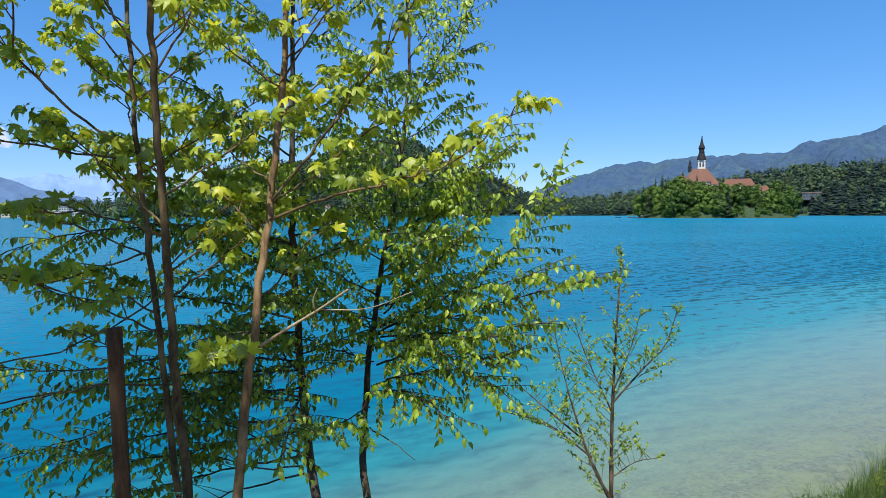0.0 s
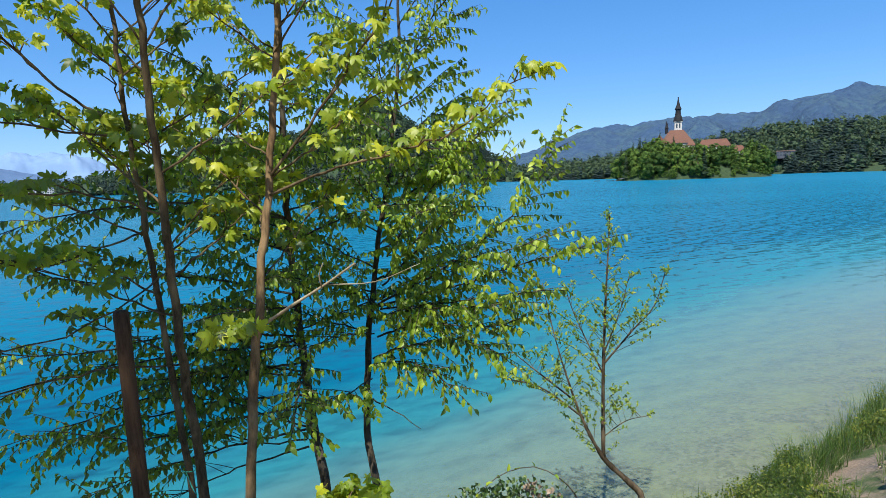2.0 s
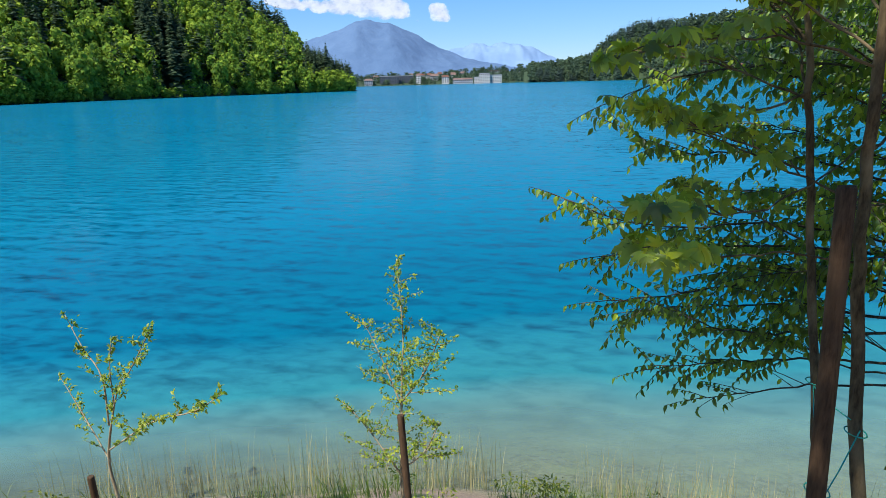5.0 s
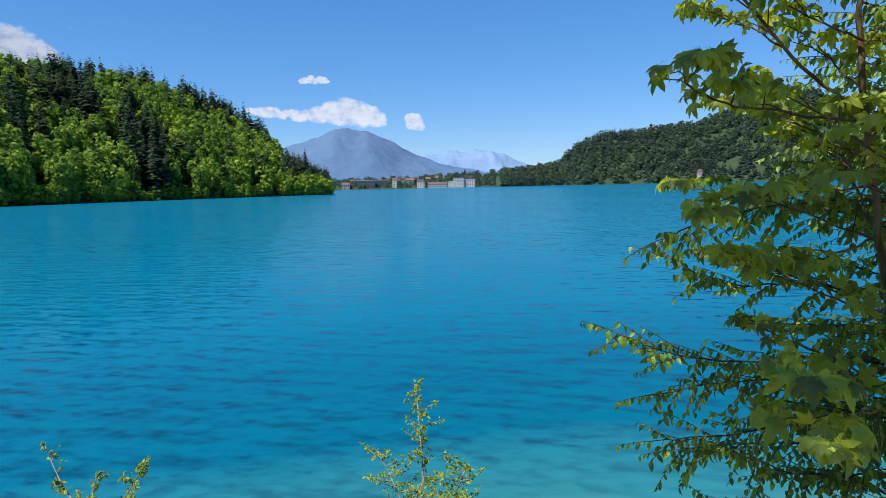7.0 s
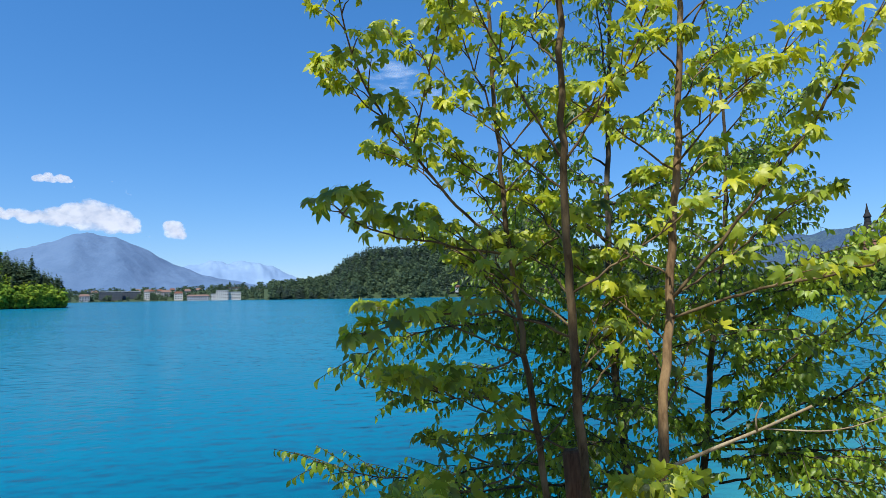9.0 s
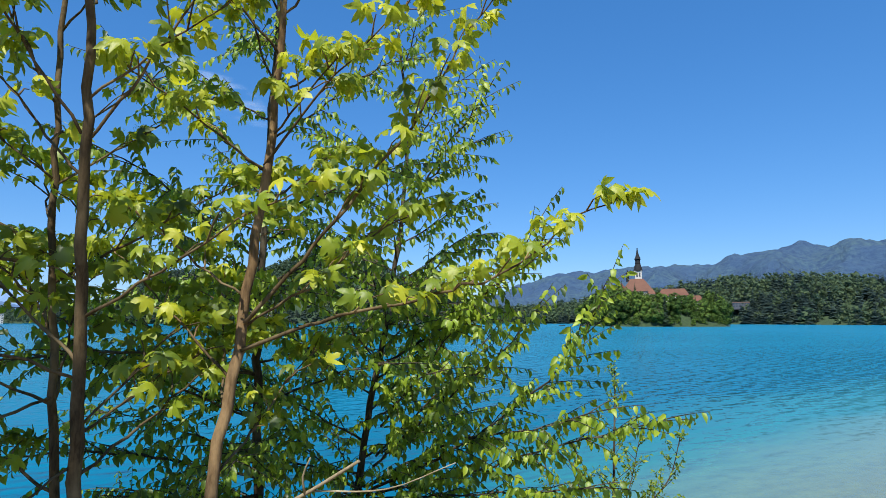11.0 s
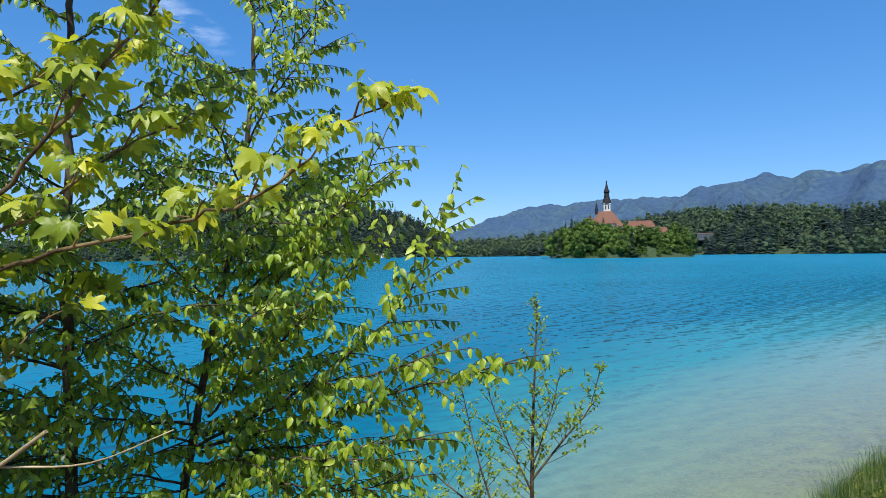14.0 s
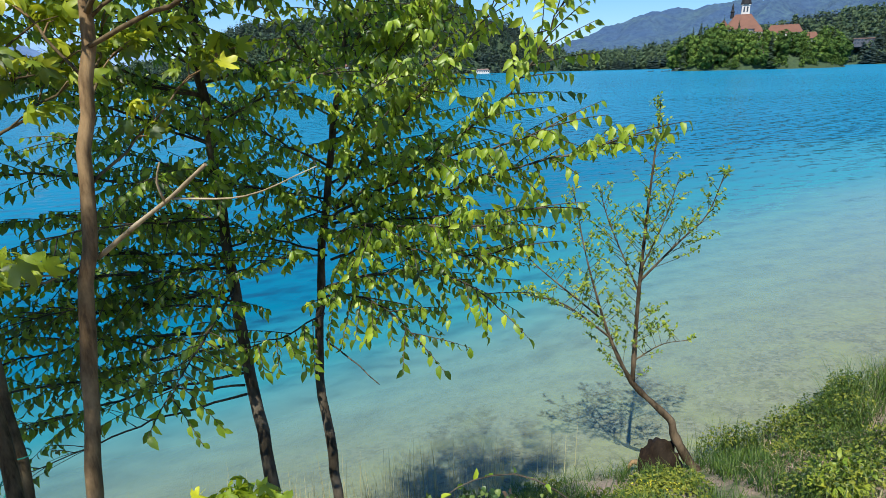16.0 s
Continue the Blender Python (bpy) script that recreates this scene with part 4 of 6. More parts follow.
boat(tuple(polar(18.6, 545.0, 0.0)), -10, 10, True)
boat(tuple(polar(17.6, 560.0, 0.0)), -15, 7)
boat(tuple(polar(16.4, 590.0, 0.0)), 10, 6)
boat(tuple(polar(2.6, 780.0, 0.0)), 25, 7)
house("lakeside_pavilion", "low pale building by the far shore", tuple(polar(1.6, 1145.0, 1.0)), 0, 24, 9, 5, 2.5, M_WALL, M_BROWNR, 1, 7, 3.0)
house("lakeside_villa", "white villa among the trees by the lake", tuple(polar(-10.9, 1165.0, 12.0)), 8, 10, 8, 7, 4, M_GREYW, M_ROOF, 3, 4, 3.0)


# ---- the town on the far shore ----
TOWN = "town buildings on the far shore"
for az, r, z, w, h, fl, bays, rf, wall, roof_mat, label in (
        (-32.6, 1490, 1, 26, 21, 6, 6, 0, M_WALL, M_GREYW, "large white flat-roofed lakeside hotel with rows of windows"),
        (-31.6, 1496, 1, 30, 17, 5, 7, 0, M_WALL, M_GREYW, "lower white wing of the lakeside hotel"),
        (-33.3, 1500, 1, 14, 13, 4, 3, 0, M_WALL, M_GREYW, "stepped white end block of the lakeside hotel"),
        (-34.6, 1500, 1, 48, 9, 2, 10, 4, M_GREYW, M_BROWNR, "low wide grey building with a brown roof by the water"),
        (-31.4, 1680, 15, 52, 16, 4, 10, 0, M_GREYW, M_BROWNR, "big stepped grey-brown hotel above the trees"),
        (-28.6, 1690, 16, 60, 9, 3, 10, 0, M_WALL, M_BROWNR, "long pale hotel above the trees"),
        (-41.4, 1540, 5, 46, 17, 5, 10, 0, M_DARKW, M_GREYW, "long terraced building with dark balconies"),
        (-40.0, 1560, 6, 44, 16, 5, 9, 0, M_DARKW, M_GREYW, "dark apartment block with a pale flat roof"),
        (-38.7, 1530, 4, 12, 18, 4, 3, 5, M_WALL, M_BROWNR, "narrow white town house with a brown roof"),
        (-38.1, 1640, 10, 40, 14, 3, 8, 5, M_WALL, M_ROOF, "long pale town house with an orange roof"),
        (-37.2, 1590, 8, 22, 13, 3, 4, 6, M_GREYW, M_BROWNR, "grey town house with a brown roof"),
        (-36.2, 1520, 3, 18, 14, 3, 3, 5, M_WALL, M_ROOF, "pale town house with a tiled roof"),
        (-35.5, 1600, 9, 16, 14, 3, 3, 6, M_WALL, M_BROWNR, "white town house half hidden by trees"),
        (-36.7, 1680, 15, 14, 12, 3, 3, 5, M_WALL, M_ROOF, "small white house on the town slope"),
        (-34.6, 1690, 17, 16, 10, 3, 3, 5, M_WALL, M_BROWNR, "white house with a brown roof on the town slope"),
        (-39.4, 1700, 16, 14, 10, 3, 3, 5, M_WALL, M_BROWNR, "small pale house above the apartment blocks"),
        (-43.3, 1520, 3, 20, 10, 3, 4, 5, M_GREYW, M_BROWNR, "grey villa with a brown roof"),
        (-42.6, 1640, 10, 14, 12, 3, 3, 5, M_WALL, M_BROWNR, "white villa among garden trees"),
        (-27.2, 1600, 10, 18, 9, 3, 4, 4, M_WALL, M_ROOF, "cream villa with a tiled roof"),
        (-25.6, 1480, 6, 13, 9, 2, 3, 4, M_WALL, M_ROOF, "small orange-roofed house by the shore")):
    house("town_building", label, tuple(polar(az, float(r), float(z))), -az * 1.0 if az < 0 else az, w, 16, h, rf or 1.5, wall, roof_mat, fl, bays, 3.0, flat=rf == 0, group=TOWN)


# ---- leaves ----
def maple_leaf(seed):
    """A five-lobed toothed blade of unit length from stalk to tip, pleated between its veins, its lobes drooping, with its stalk; verts and triangles."""
    rnd = np.random.default_rng(seed)
    droop, pleat = rnd.uniform(0.28, 0.62), rnd.uniform(0.05, 0.12)
    lobes = [(-118, 0.62), (-56, 0.92), (0, 1.0), (56, 0.92), (118, 0.62)]
    edges = [-165, -88, -29, 29, 88, 165]
    v, f = [(0, 0, 0.03)], []

    def at(ang, r, lift):
        a = math.radians(ang + 2.5 * rnd.standard_normal())
        r *= 1 + 0.05 * rnd.standard_normal()
        v.append((r * math.cos(a), r * math.sin(a), lift - droop * r**2 + 0.02 * rnd.standard_normal()))
        return len(v) - 1

    dips = [at(e, q, pleat * 0.9) for e, q in zip(edges, (0.22, 0.42, 0.50, 0.50, 0.42, 0.22))]
    for i, (ang, L) in enumerate(lobes):
        vein, tip = at(ang, 0.55 * L, -pleat * 0.5), at(ang, L, -pleat)
        low, high = at(ang - 15, 0.80 * L, pleat * 0.3), at(ang + 15, 0.80 * L, pleat * 0.3)
        f += [[0, dips[i], vein], [dips[i], low, vein], [low, tip, vein], [vein, tip, high], [vein, high, dips[i + 1]], [0, vein, dips[i + 1]]]
    n = len(v)
    v += [(-0.75, 0.012, 0.12), (-0.75, -0.012, 0.12), (0.0, 0.012, 0.01), (0.0, -0.012, 0.01)]
    return np.array(v), np.array(f + [[n, n + 1, n + 3], [n, n + 3, n + 2]])


def oval_leaf(seed, wide=0.25):
    """A pointed oval blade of unit length, folded along its midrib and bent down towards its tip."""
    rnd = np.random.default_rng(seed)
    xs, ws = np.array([0.0, 0.30, 0.66]), np.array([0.05, 1.0, 0.86]) * wide
    bend, fold = 0.10 + 0.38 * rnd.random(), rnd.uniform(0.25, 0.75)
    mid = np.stack([xs, 0 * xs, -bend * xs**2], 1)
    left = mid + np.stack([0 * xs, ws, fold * ws], 1)
    right = mid + np.stack([0 * xs, -ws, fold * ws * rnd.uniform(0.6, 1.2)], 1)
    v = np.vstack([mid, left, right, [[1.0, 0, -bend - 0.08]]])
    f = []
    for i in range(2):
        f += [[i, i + 1, 3 + i], [i + 1, 4 + i, 3 + i], [i, 6 + i, i + 1], [i + 1, 6 + i, 7 + i]]
    f += [[2, 9, 5], [2, 8, 9]]
    return v, np.array(f)


MAPLE_LEAVES = [maple_leaf(s) for s in range(7)]
OVAL_LEAVES = [oval_leaf(s) for s in range(6)]
IVY_LEAVES = [oval_leaf(40 + s, 0.46) for s in range(4)]
NARROW_LEAVES = [oval_leaf(60 + s, 0.17) for s in range(4)]


def frames_of(d, up):
    """Turns whose x axis is d and whose z axis leans to up; arrays (n, 3)."""
    x = d / (np.linalg.norm(d, axis=1)[:, None] + 1e-9)
    y = np.cross(up, x)
    y /= np.linalg.norm(y, axis=1)[:, None] + 1e-9
    return np.stack([x, y, np.cross(x, y)], 2)


def leaf_cloud(name, shapes, pos, d, up, size, tint, material):
    """Leaves joined into one mesh."""
    R = frames_of(d, up)
    vs, fs, ts, o = [], [], [], 0
    for k, (v, f) in enumerate(shapes):
        i = np.arange(k, len(pos), len(shapes))
        if not len(i):
            continue
        p = pos[i][:, None] + size[i][:, None, None] * np.einsum("nij,vj->nvi", R[i], v)
        vs.append(p.reshape(-1, 3))
        fs.append((f[None] + (np.arange(len(i)) * len(v))[:, None, None] + o).reshape(-1, 3))
        ts.append(np.repeat(tint[i], len(v)))
        o += len(i) * len(v)
    return mesh_of(name, np.concatenate(vs), np.concatenate(fs), material, tint=np.concatenate(ts))


def leaf_objects(parent, base, shapes, pos, d, up, size, tint, material, name="leaf"):
    """Leaves that can be told apart, each an object of its own on shared meshes in three tints."""
    R = frames_of(d, up)
    pool = {}
    for i in range(len(pos)):
        key = (i % len(shapes), int(np.clip(tint[i] * 4, 0, 3)))
        if key not in pool:
            v, f = shapes[key[0]]
            pool[key] = mesh_of(name, v, f, material, tint=key[1] / 4 + 0.125)
        ob = new(name, pool[key])
        ob.parent = parent
        m = Matrix.Translation(Vector(pos[i] - base)) @ Matrix(R[i].tolist()).to_4x4() @ Matrix.Scale(float(size[i]), 4)
        ob.matrix_basis = m


# ---- trees on the bank ----
def stem_at(coef, z):
    """The place of a stem at height z, from short polynomials about z = 4.25; straight beyond their range."""
    k = np.asarray(z, float) - 4.25
    c = np.clip(k, -1.6, 1.7)
    out = []
    for q in coef:
        slope = q[1] + 2 * q[2] * c + 3 * q[3] * c * c
        out.append(q[0] + q[1] * c + q[2] * c**2 + q[3] * c**3 + 0.6 * slope * (k - c))
    return np.stack([out[0], out[1], np.asarray(z, float) + 0 * k], -1)


class Leaves:
    def __init__(self):
        self.pos, self.d, self.up, self.size, self.tint = [], [], [], [], []

    def add(self, pos, d, up, size, tint):
        self.pos.append(pos), self.d.append(d), self.up.append(up), self.size.append(size), self.tint.append(tint)

    def arrays(self):
        return [np.array(q, float) for q in (self.pos, self.d, self.up, self.size, self.tint)]


def unit(v):
    return v / (np.linalg.norm(v) + 1e-9)


def twig_with_maple_leaves(lv, tw, p, d, length, rnd, tint):
    """A short shoot that ends in a spray of drooping lobed leaves."""
    d = unit(d)
    tip = p + d * length + np.array([0, 0, 0.04 * length])
    tw.append((np.array([p, (p + tip) / 2 + (0, 0, 0.012), tip]), 0.0030, 0.0016, 4))
    for j in range(rnd.integers(5, 10)):
        a = rnd.uniform(0, 6.283)
        side = unit(np.array([math.cos(a), math.sin(a), 0]) + 0.8 * d * (1, 1, 0.3))
        stalk = 0.028 + 0.03 * rnd.random()
        at = tip - d * length * 0.55 * rnd.random() * (j > 1) + side * stalk * 0.8 + np.array([0, 0, 0.015])
        size = rnd.uniform(0.026, 0.054)
        hang = unit(side * (1, 1, 0.4) + np.array([0, 0, -0.25 - 0.75 * rnd.random()]))
        lv.add(at + side * size * 0.3, hang, unit(np.array([-0.12, -0.60, 0.9]) + 0.75 * rnd.standard_normal(3)), size, np.clip(tint + 0.34 * rnd.standard_normal(), 0, 1))


def twig_with_hornbeam_leaves(lv, tw, p, d, length, rnd, tint):
    """A thin flat spray with oval leaves hanging at both sides."""
    d = unit(d)
    n = max(3, int(length / 0.0215))
    pts = np.array([p + d * length * s + np.array([0, 0, -0.10 * length * s * s]) for s in np.linspace(0, 1, 4)])
    tw.append((pts, 0.0024, 0.0010, 4))
    side = unit(np.cross(d, (0, 0, 1)))
    for j in range(n):
        s = (j + 0.7) / n
        at = p + d * length * s + np.array([0, 0, -0.10 * length * s * s])
        k = 1 if j % 2 else -1
        hang = unit(d * 0.55 + side * k * 0.65 + np.array([0, 0, -0.55 - 0.9 * rnd.random()]) + 0.2 * rnd.standard_normal(3))
        lv.add(at, hang, unit(np.array([-0.1, -0.65, 0.9]) + 0.6 * rnd.standard_normal(3)), rnd.uniform(0.028, 0.050), np.clip(tint + 0.26 * rnd.standard_normal(), 0, 1))


def bank_tree(name, label, group, coef, z0, z1, r0, r1, limbs, auto, maple, seed, bark, leaf_mat, bare=None):
    """A young tree: its stem, each limb, twigs, single leaves. limbs: lists of places from the stem to the tip.
    auto: (first height, last height, step, length low, length high, rise low, rise high)."""
    rnd = np.random.default_rng(seed)
    base = stem_at(coef, z0)
    t = thing(name, label, "tree", group, tuple(base))
    zs = np.linspace(z0 - 0.25, z1, int((z1 - z0) / 0.08))
    path = stem_at(coef, zs) + 0.004 * rnd.standard_normal((len(zs), 3)) * (1, 1, 0)
    part("trunk", tube_mesh("trunk", path - base, r0, r1, bark, 10, 0.03), t)
    lv, tw = Leaves(), []
    all_limbs = [(np.array(q, float), True) for q in limbs]
    z = auto[0]
    a = rnd.uniform(0, 6.28)
    while z < auto[1]:
        s = (z - auto[0]) / (auto[1] - auto[0])
        a += 2.4 + 0.5 * rnd.standard_normal()
        L = (auto[3] + (auto[4] - auto[3]) * s) * rnd.uniform(0.75, 1.2)
        e = auto[5] + (auto[6] - auto[5]) * s + 0.12 * rnd.standard_normal()
        if len(auto) > 7:
            away = np.array(auto[7])
            d = unit(np.array([math.cos(a), math.sin(a), 0]) + away)
        else:
            d = np.array([math.cos(a), math.sin(a), 0])
        if maple and z < 5.0 and d[1] < -0.15:      # the low limbs grow away from the path
            d = d * (1, -1, 1)
        p = stem_at(coef, z)
        pts = [p, p + d * L * 0.35 + (0, 0, L * 0.35 * e), p + d * L * 0.7 + (0, 0, L * 0.75 * e), p + d * L + (0, 0, L * (e if maple else e * 0.9))]
        all_limbs.append((np.array(pts), False))
        z += auto[2] * rnd.uniform(0.7, 1.3) * (1 + 1.5 * max(0.0, s - 0.25) if maple else 1 + 6.0 * max(0.0, s - 0.44))
    for pts, main in all_limbs:
        lp = smooth_path(pts, 0.05)
        lp[1:-1] += 0.004 * rnd.standard_normal((len(lp) - 2, 3))
        length = np.linalg.norm(np.diff(lp, axis=0), axis=1).sum()
        rr = 0.0028 + 0.0031 * min(length, 1.3)
        if not maple:
            rr *= 1.1
        elif main and pts[-1][1] < 1.7:
            rr *= 0.62
        part("limb", tube_mesh("limb", lp - base, rr, 0.0020, M_BARKM if maple else bark, 6, 0.04), t)
        step = (0.070 if main else 0.088) if maple else 0.030
        start = (0.70 if main and pts[-1][1] < 1.7 else 0.30) if maple else 0.12
        s = start * length
        k = 1
        seg = np.r_[0, np.cumsum(np.linalg.norm(np.diff(lp, axis=0), axis=1))]
        while s < length * 0.97:
            p = np.array([np.interp(s, seg, lp[:, c]) for c in range(3)])
            q = np.array([np.interp(min(s + 0.05, length), seg, lp[:, c]) for c in range(3)])
            d = unit(q - p + 1e-6)
            side = unit(np.cross(d, (0, 0, 1))) * k
            grow = 1 - 0.65 * s / length
            # sun and shade put into the tint: low, western leaves darker, high, eastern ones lighter
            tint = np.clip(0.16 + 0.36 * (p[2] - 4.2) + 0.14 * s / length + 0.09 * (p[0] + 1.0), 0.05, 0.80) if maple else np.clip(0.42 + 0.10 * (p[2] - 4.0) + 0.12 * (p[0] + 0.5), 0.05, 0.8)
            if maple:
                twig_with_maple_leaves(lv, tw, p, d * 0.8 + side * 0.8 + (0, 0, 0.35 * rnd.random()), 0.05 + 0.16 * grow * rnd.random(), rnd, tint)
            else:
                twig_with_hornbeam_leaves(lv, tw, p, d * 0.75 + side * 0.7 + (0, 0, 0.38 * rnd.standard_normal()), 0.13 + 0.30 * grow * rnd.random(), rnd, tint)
            s += step * rnd.uniform(0.7, 1.4)
            k = -k
        if maple:
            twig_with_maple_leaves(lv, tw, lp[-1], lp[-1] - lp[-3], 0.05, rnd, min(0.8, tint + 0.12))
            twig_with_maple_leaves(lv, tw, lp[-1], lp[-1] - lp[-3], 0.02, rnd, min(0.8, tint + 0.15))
        else:
            twig_with_hornbeam_leaves(lv, tw, lp[-1], lp[-1] - lp[-3], 0.16, rnd, 0.4)
    pos, d, up, size, tint = lv.arrays()
    if bare:      # leafless lower stem: (height at the stem, height at the far reach of the limbs, reach)
        def grows(q):
            reach = np.hypot(*(q - stem_at(coef, q[:, 2]))[:, :2].T)
            return q[:, 2] > bare[0] + (bare[1] - bare[0]) * np.clip(reach / bare[2], 0, 1) + 0.08 * fbm(q[:, 0], q[:, 1], 0.3, 1.0)
        keep = grows(pos)
        pos, d, up, size, tint = (q[keep] for q in (pos, d, up, size, tint))
        tw = [q for q, ok in zip(tw, grows(np.array([q[0][-1] for q in tw]))) if ok]
    v, f = joined_tubes(tw)
    part("twig_spray", mesh_of("twig_spray", v - base, f, bark, smooth=True), t)["kind"] = "stuff"
    shapes = MAPLE_LEAVES if maple else OVAL_LEAVES
    order = np.argsort(pos[:, 1] + 0.3 * np.abs(pos[:, 2] - 4.6))
    near, rest = order[:300], order[300:]
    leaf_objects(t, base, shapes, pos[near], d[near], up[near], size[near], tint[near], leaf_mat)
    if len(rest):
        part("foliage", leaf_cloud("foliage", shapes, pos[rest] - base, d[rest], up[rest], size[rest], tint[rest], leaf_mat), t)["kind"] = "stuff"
    return t


STEM_A0 = ((-1.290, -0.138, 0.022, 0.005), (2.619, 0.106, -0.027, 0.013))
STEM_A1 = ((-1.098, -0.053, 0.037, -0.006), (2.362, 0.018, -0.058, 0.007))
STEM_B = ((-0.774, 0.110, 0.011, -0.020), (2.533, 0.135, -0.045, -0.011))
STEM_C = ((-0.892, -0.036, 0.045, -0.007), (3.555, 0.073, -0.062, 0.007))
STEM_D = ((-0.362, 0.172, 0.014, -0.043), (3.700, 0.150, -0.039, 0.008))


def foot(coef):
    """The height at which a stem meets the bank."""
    z = 2.0
    for _ in range(12):
        p = stem_at(coef, z)
        z = 0.5 * z + 0.5 * float(ground_z(p[0], p[1]))
    return z


MAPLES, HORNS = "young maples on the bank", "young hornbeams on the bank"
bank_tree("maple_tree", "slender young maple with fresh yellow-green lobed leaves", MAPLES, STEM_A0, foot(STEM_A0), 6.9, 0.019, 0.005, [
    [(-1.38, 2.66, 4.76), (-1.55, 2.52, 4.92), (-1.78, 2.33, 5.23), (-1.86, 2.16, 5.45), (-1.86, 2.00, 5.70)],
    [(-1.37, 2.65, 4.72), (-1.62, 2.39, 4.76), (-1.75, 2.17, 4.78), (-1.81, 1.96, 4.82), (-1.74, 1.78, 4.83)],
    [(-1.38, 2.66, 5.25), (-1.48, 2.55, 5.51), (-1.56, 2.50, 5.75)],
    [(-1.30, 2.62, 4.32), (-1.45, 2.43, 4.25), (-1.56, 2.27, 4.22), (-1.65, 2.10, 4.28)],
    [(-1.30, 2.62, 4.30), (-1.52, 2.62, 4.40), (-1.75, 2.66, 4.46), (-1.98, 2.72, 4.50)],
    [(-1.28, 2.62, 4.05), (-1.50, 2.75, 4.12), (-1.72, 2.90, 4.16), (-1.92, 3.02, 4.18)],
    [(-1.26, 2.60, 3.80), (-1.45, 2.66, 3.86), (-1.66, 2.74, 3.92)],
    [(-1.33, 2.64, 4.50), (-1.44, 2.78, 4.62), (-1.60, 2.95, 4.70)],
    [(-1.60, 2.48, 4.98), (-1.75, 2.55, 5.10), (-1.90, 2.62, 5.18)],
    [(-1.70, 2.40, 5.12), (-1.62, 2.30, 5.32), (-1.55, 2.22, 5.50)],
    [(-1.77, 2.34, 5.21), (-1.90, 2.32, 5.33), (-2.00, 2.30, 5.42)],
    [(-1.37, 2.66, 5.00), (-1.58, 2.72, 5.15), (-1.74, 2.80, 5.30)],
    [(-1.36, 2.66, 4.60), (-1.60, 2.75, 4.75), (-1.85, 2.85, 4.85)],
], (4.3, 6.8, 0.165, 0.58, 0.28, 0.7, 1.0), True, 11, M_BARKM, M_MAPLE)
bank_tree("maple_tree", "young maple with a straight brown stem and low leafy limbs", MAPLES, STEM_A1, foot(STEM_A1), 6.9, 0.026, 0.006, [
    [(-1.13, 2.34, 5.05), (-1.28, 2.27, 5.31), (-1.36, 2.19, 5.46), (-1.43, 2.10, 5.66)],
    [(-1.12, 2.34, 5.02), (-0.98, 2.34, 5.23), (-0.86, 2.32, 5.42), (-0.72, 2.30, 5.66)],
    [(-1.10, 2.36, 4.18), (-1.22, 2.15, 4.07), (-1.32, 1.93, 4.02), (-1.42, 1.71, 4.05), (-1.46, 1.55, 4.08)],
    [(-1.08, 2.36, 3.80), (-1.28, 2.12, 3.86), (-1.44, 1.85, 3.88), (-1.45, 1.62, 3.96), (-1.42, 1.42, 4.00)],
    [(-1.11, 2.36, 4.55), (-1.22, 2.55, 4.68), (-1.38, 2.75, 4.78)],
    [(-1.10, 2.36, 4.25), (-1.00, 2.55, 4.36), (-0.92, 2.74, 4.44)],
    [(-1.11, 2.36, 4.40), (-1.30, 2.25, 4.48), (-1.51, 2.13, 4.50), (-1.63, 2.01, 4.47), (-1.71, 1.90, 4.44)],
], (4.0, 6.8, 0.155, 0.60, 0.30, 0.5, 1.0), True, 12, M_BARKM, M_MAPLE)
bank_tree("maple_tree", "leaning young maple with long rising limbs and a forked pale branch", MAPLES, STEM_B, foot(STEM_B), 6.8, 0.028, 0.006, [
    [(-0.73, 2.55, 4.54), (-0.56, 2.54, 4.74), (-0.37, 2.53, 4.98), (-0.21, 2.52, 5.19), (-0.08, 2.51, 5.42), (0.06, 2.50, 5.64)],
    [(-0.70, 2.60, 5.04), (-0.55, 2.52, 5.21), (-0.42, 2.43, 5.33), (-0.26, 2.35, 5.46)],
    [(-0.74, 2.55, 4.46), (-0.50, 2.51, 4.55), (-0.22, 2.47, 4.61), (-0.03, 2.43, 4.66), (0.13, 2.40, 4.74), (0.23, 2.36, 4.85), (0.33, 2.32, 4.88)],
    [(-0.83, 2.50, 3.90), (-0.84, 2.35, 3.90), (-0.86, 2.18, 3.95)],
    [(-0.66, 2.60, 5.55), (-0.52, 2.60, 5.73), (-0.38, 2.58, 5.95)],
], (4.1, 6.7, 0.125, 0.52, 0.28, 0.6, 1.0), True, 13, M_BARK, M_MAPLE)
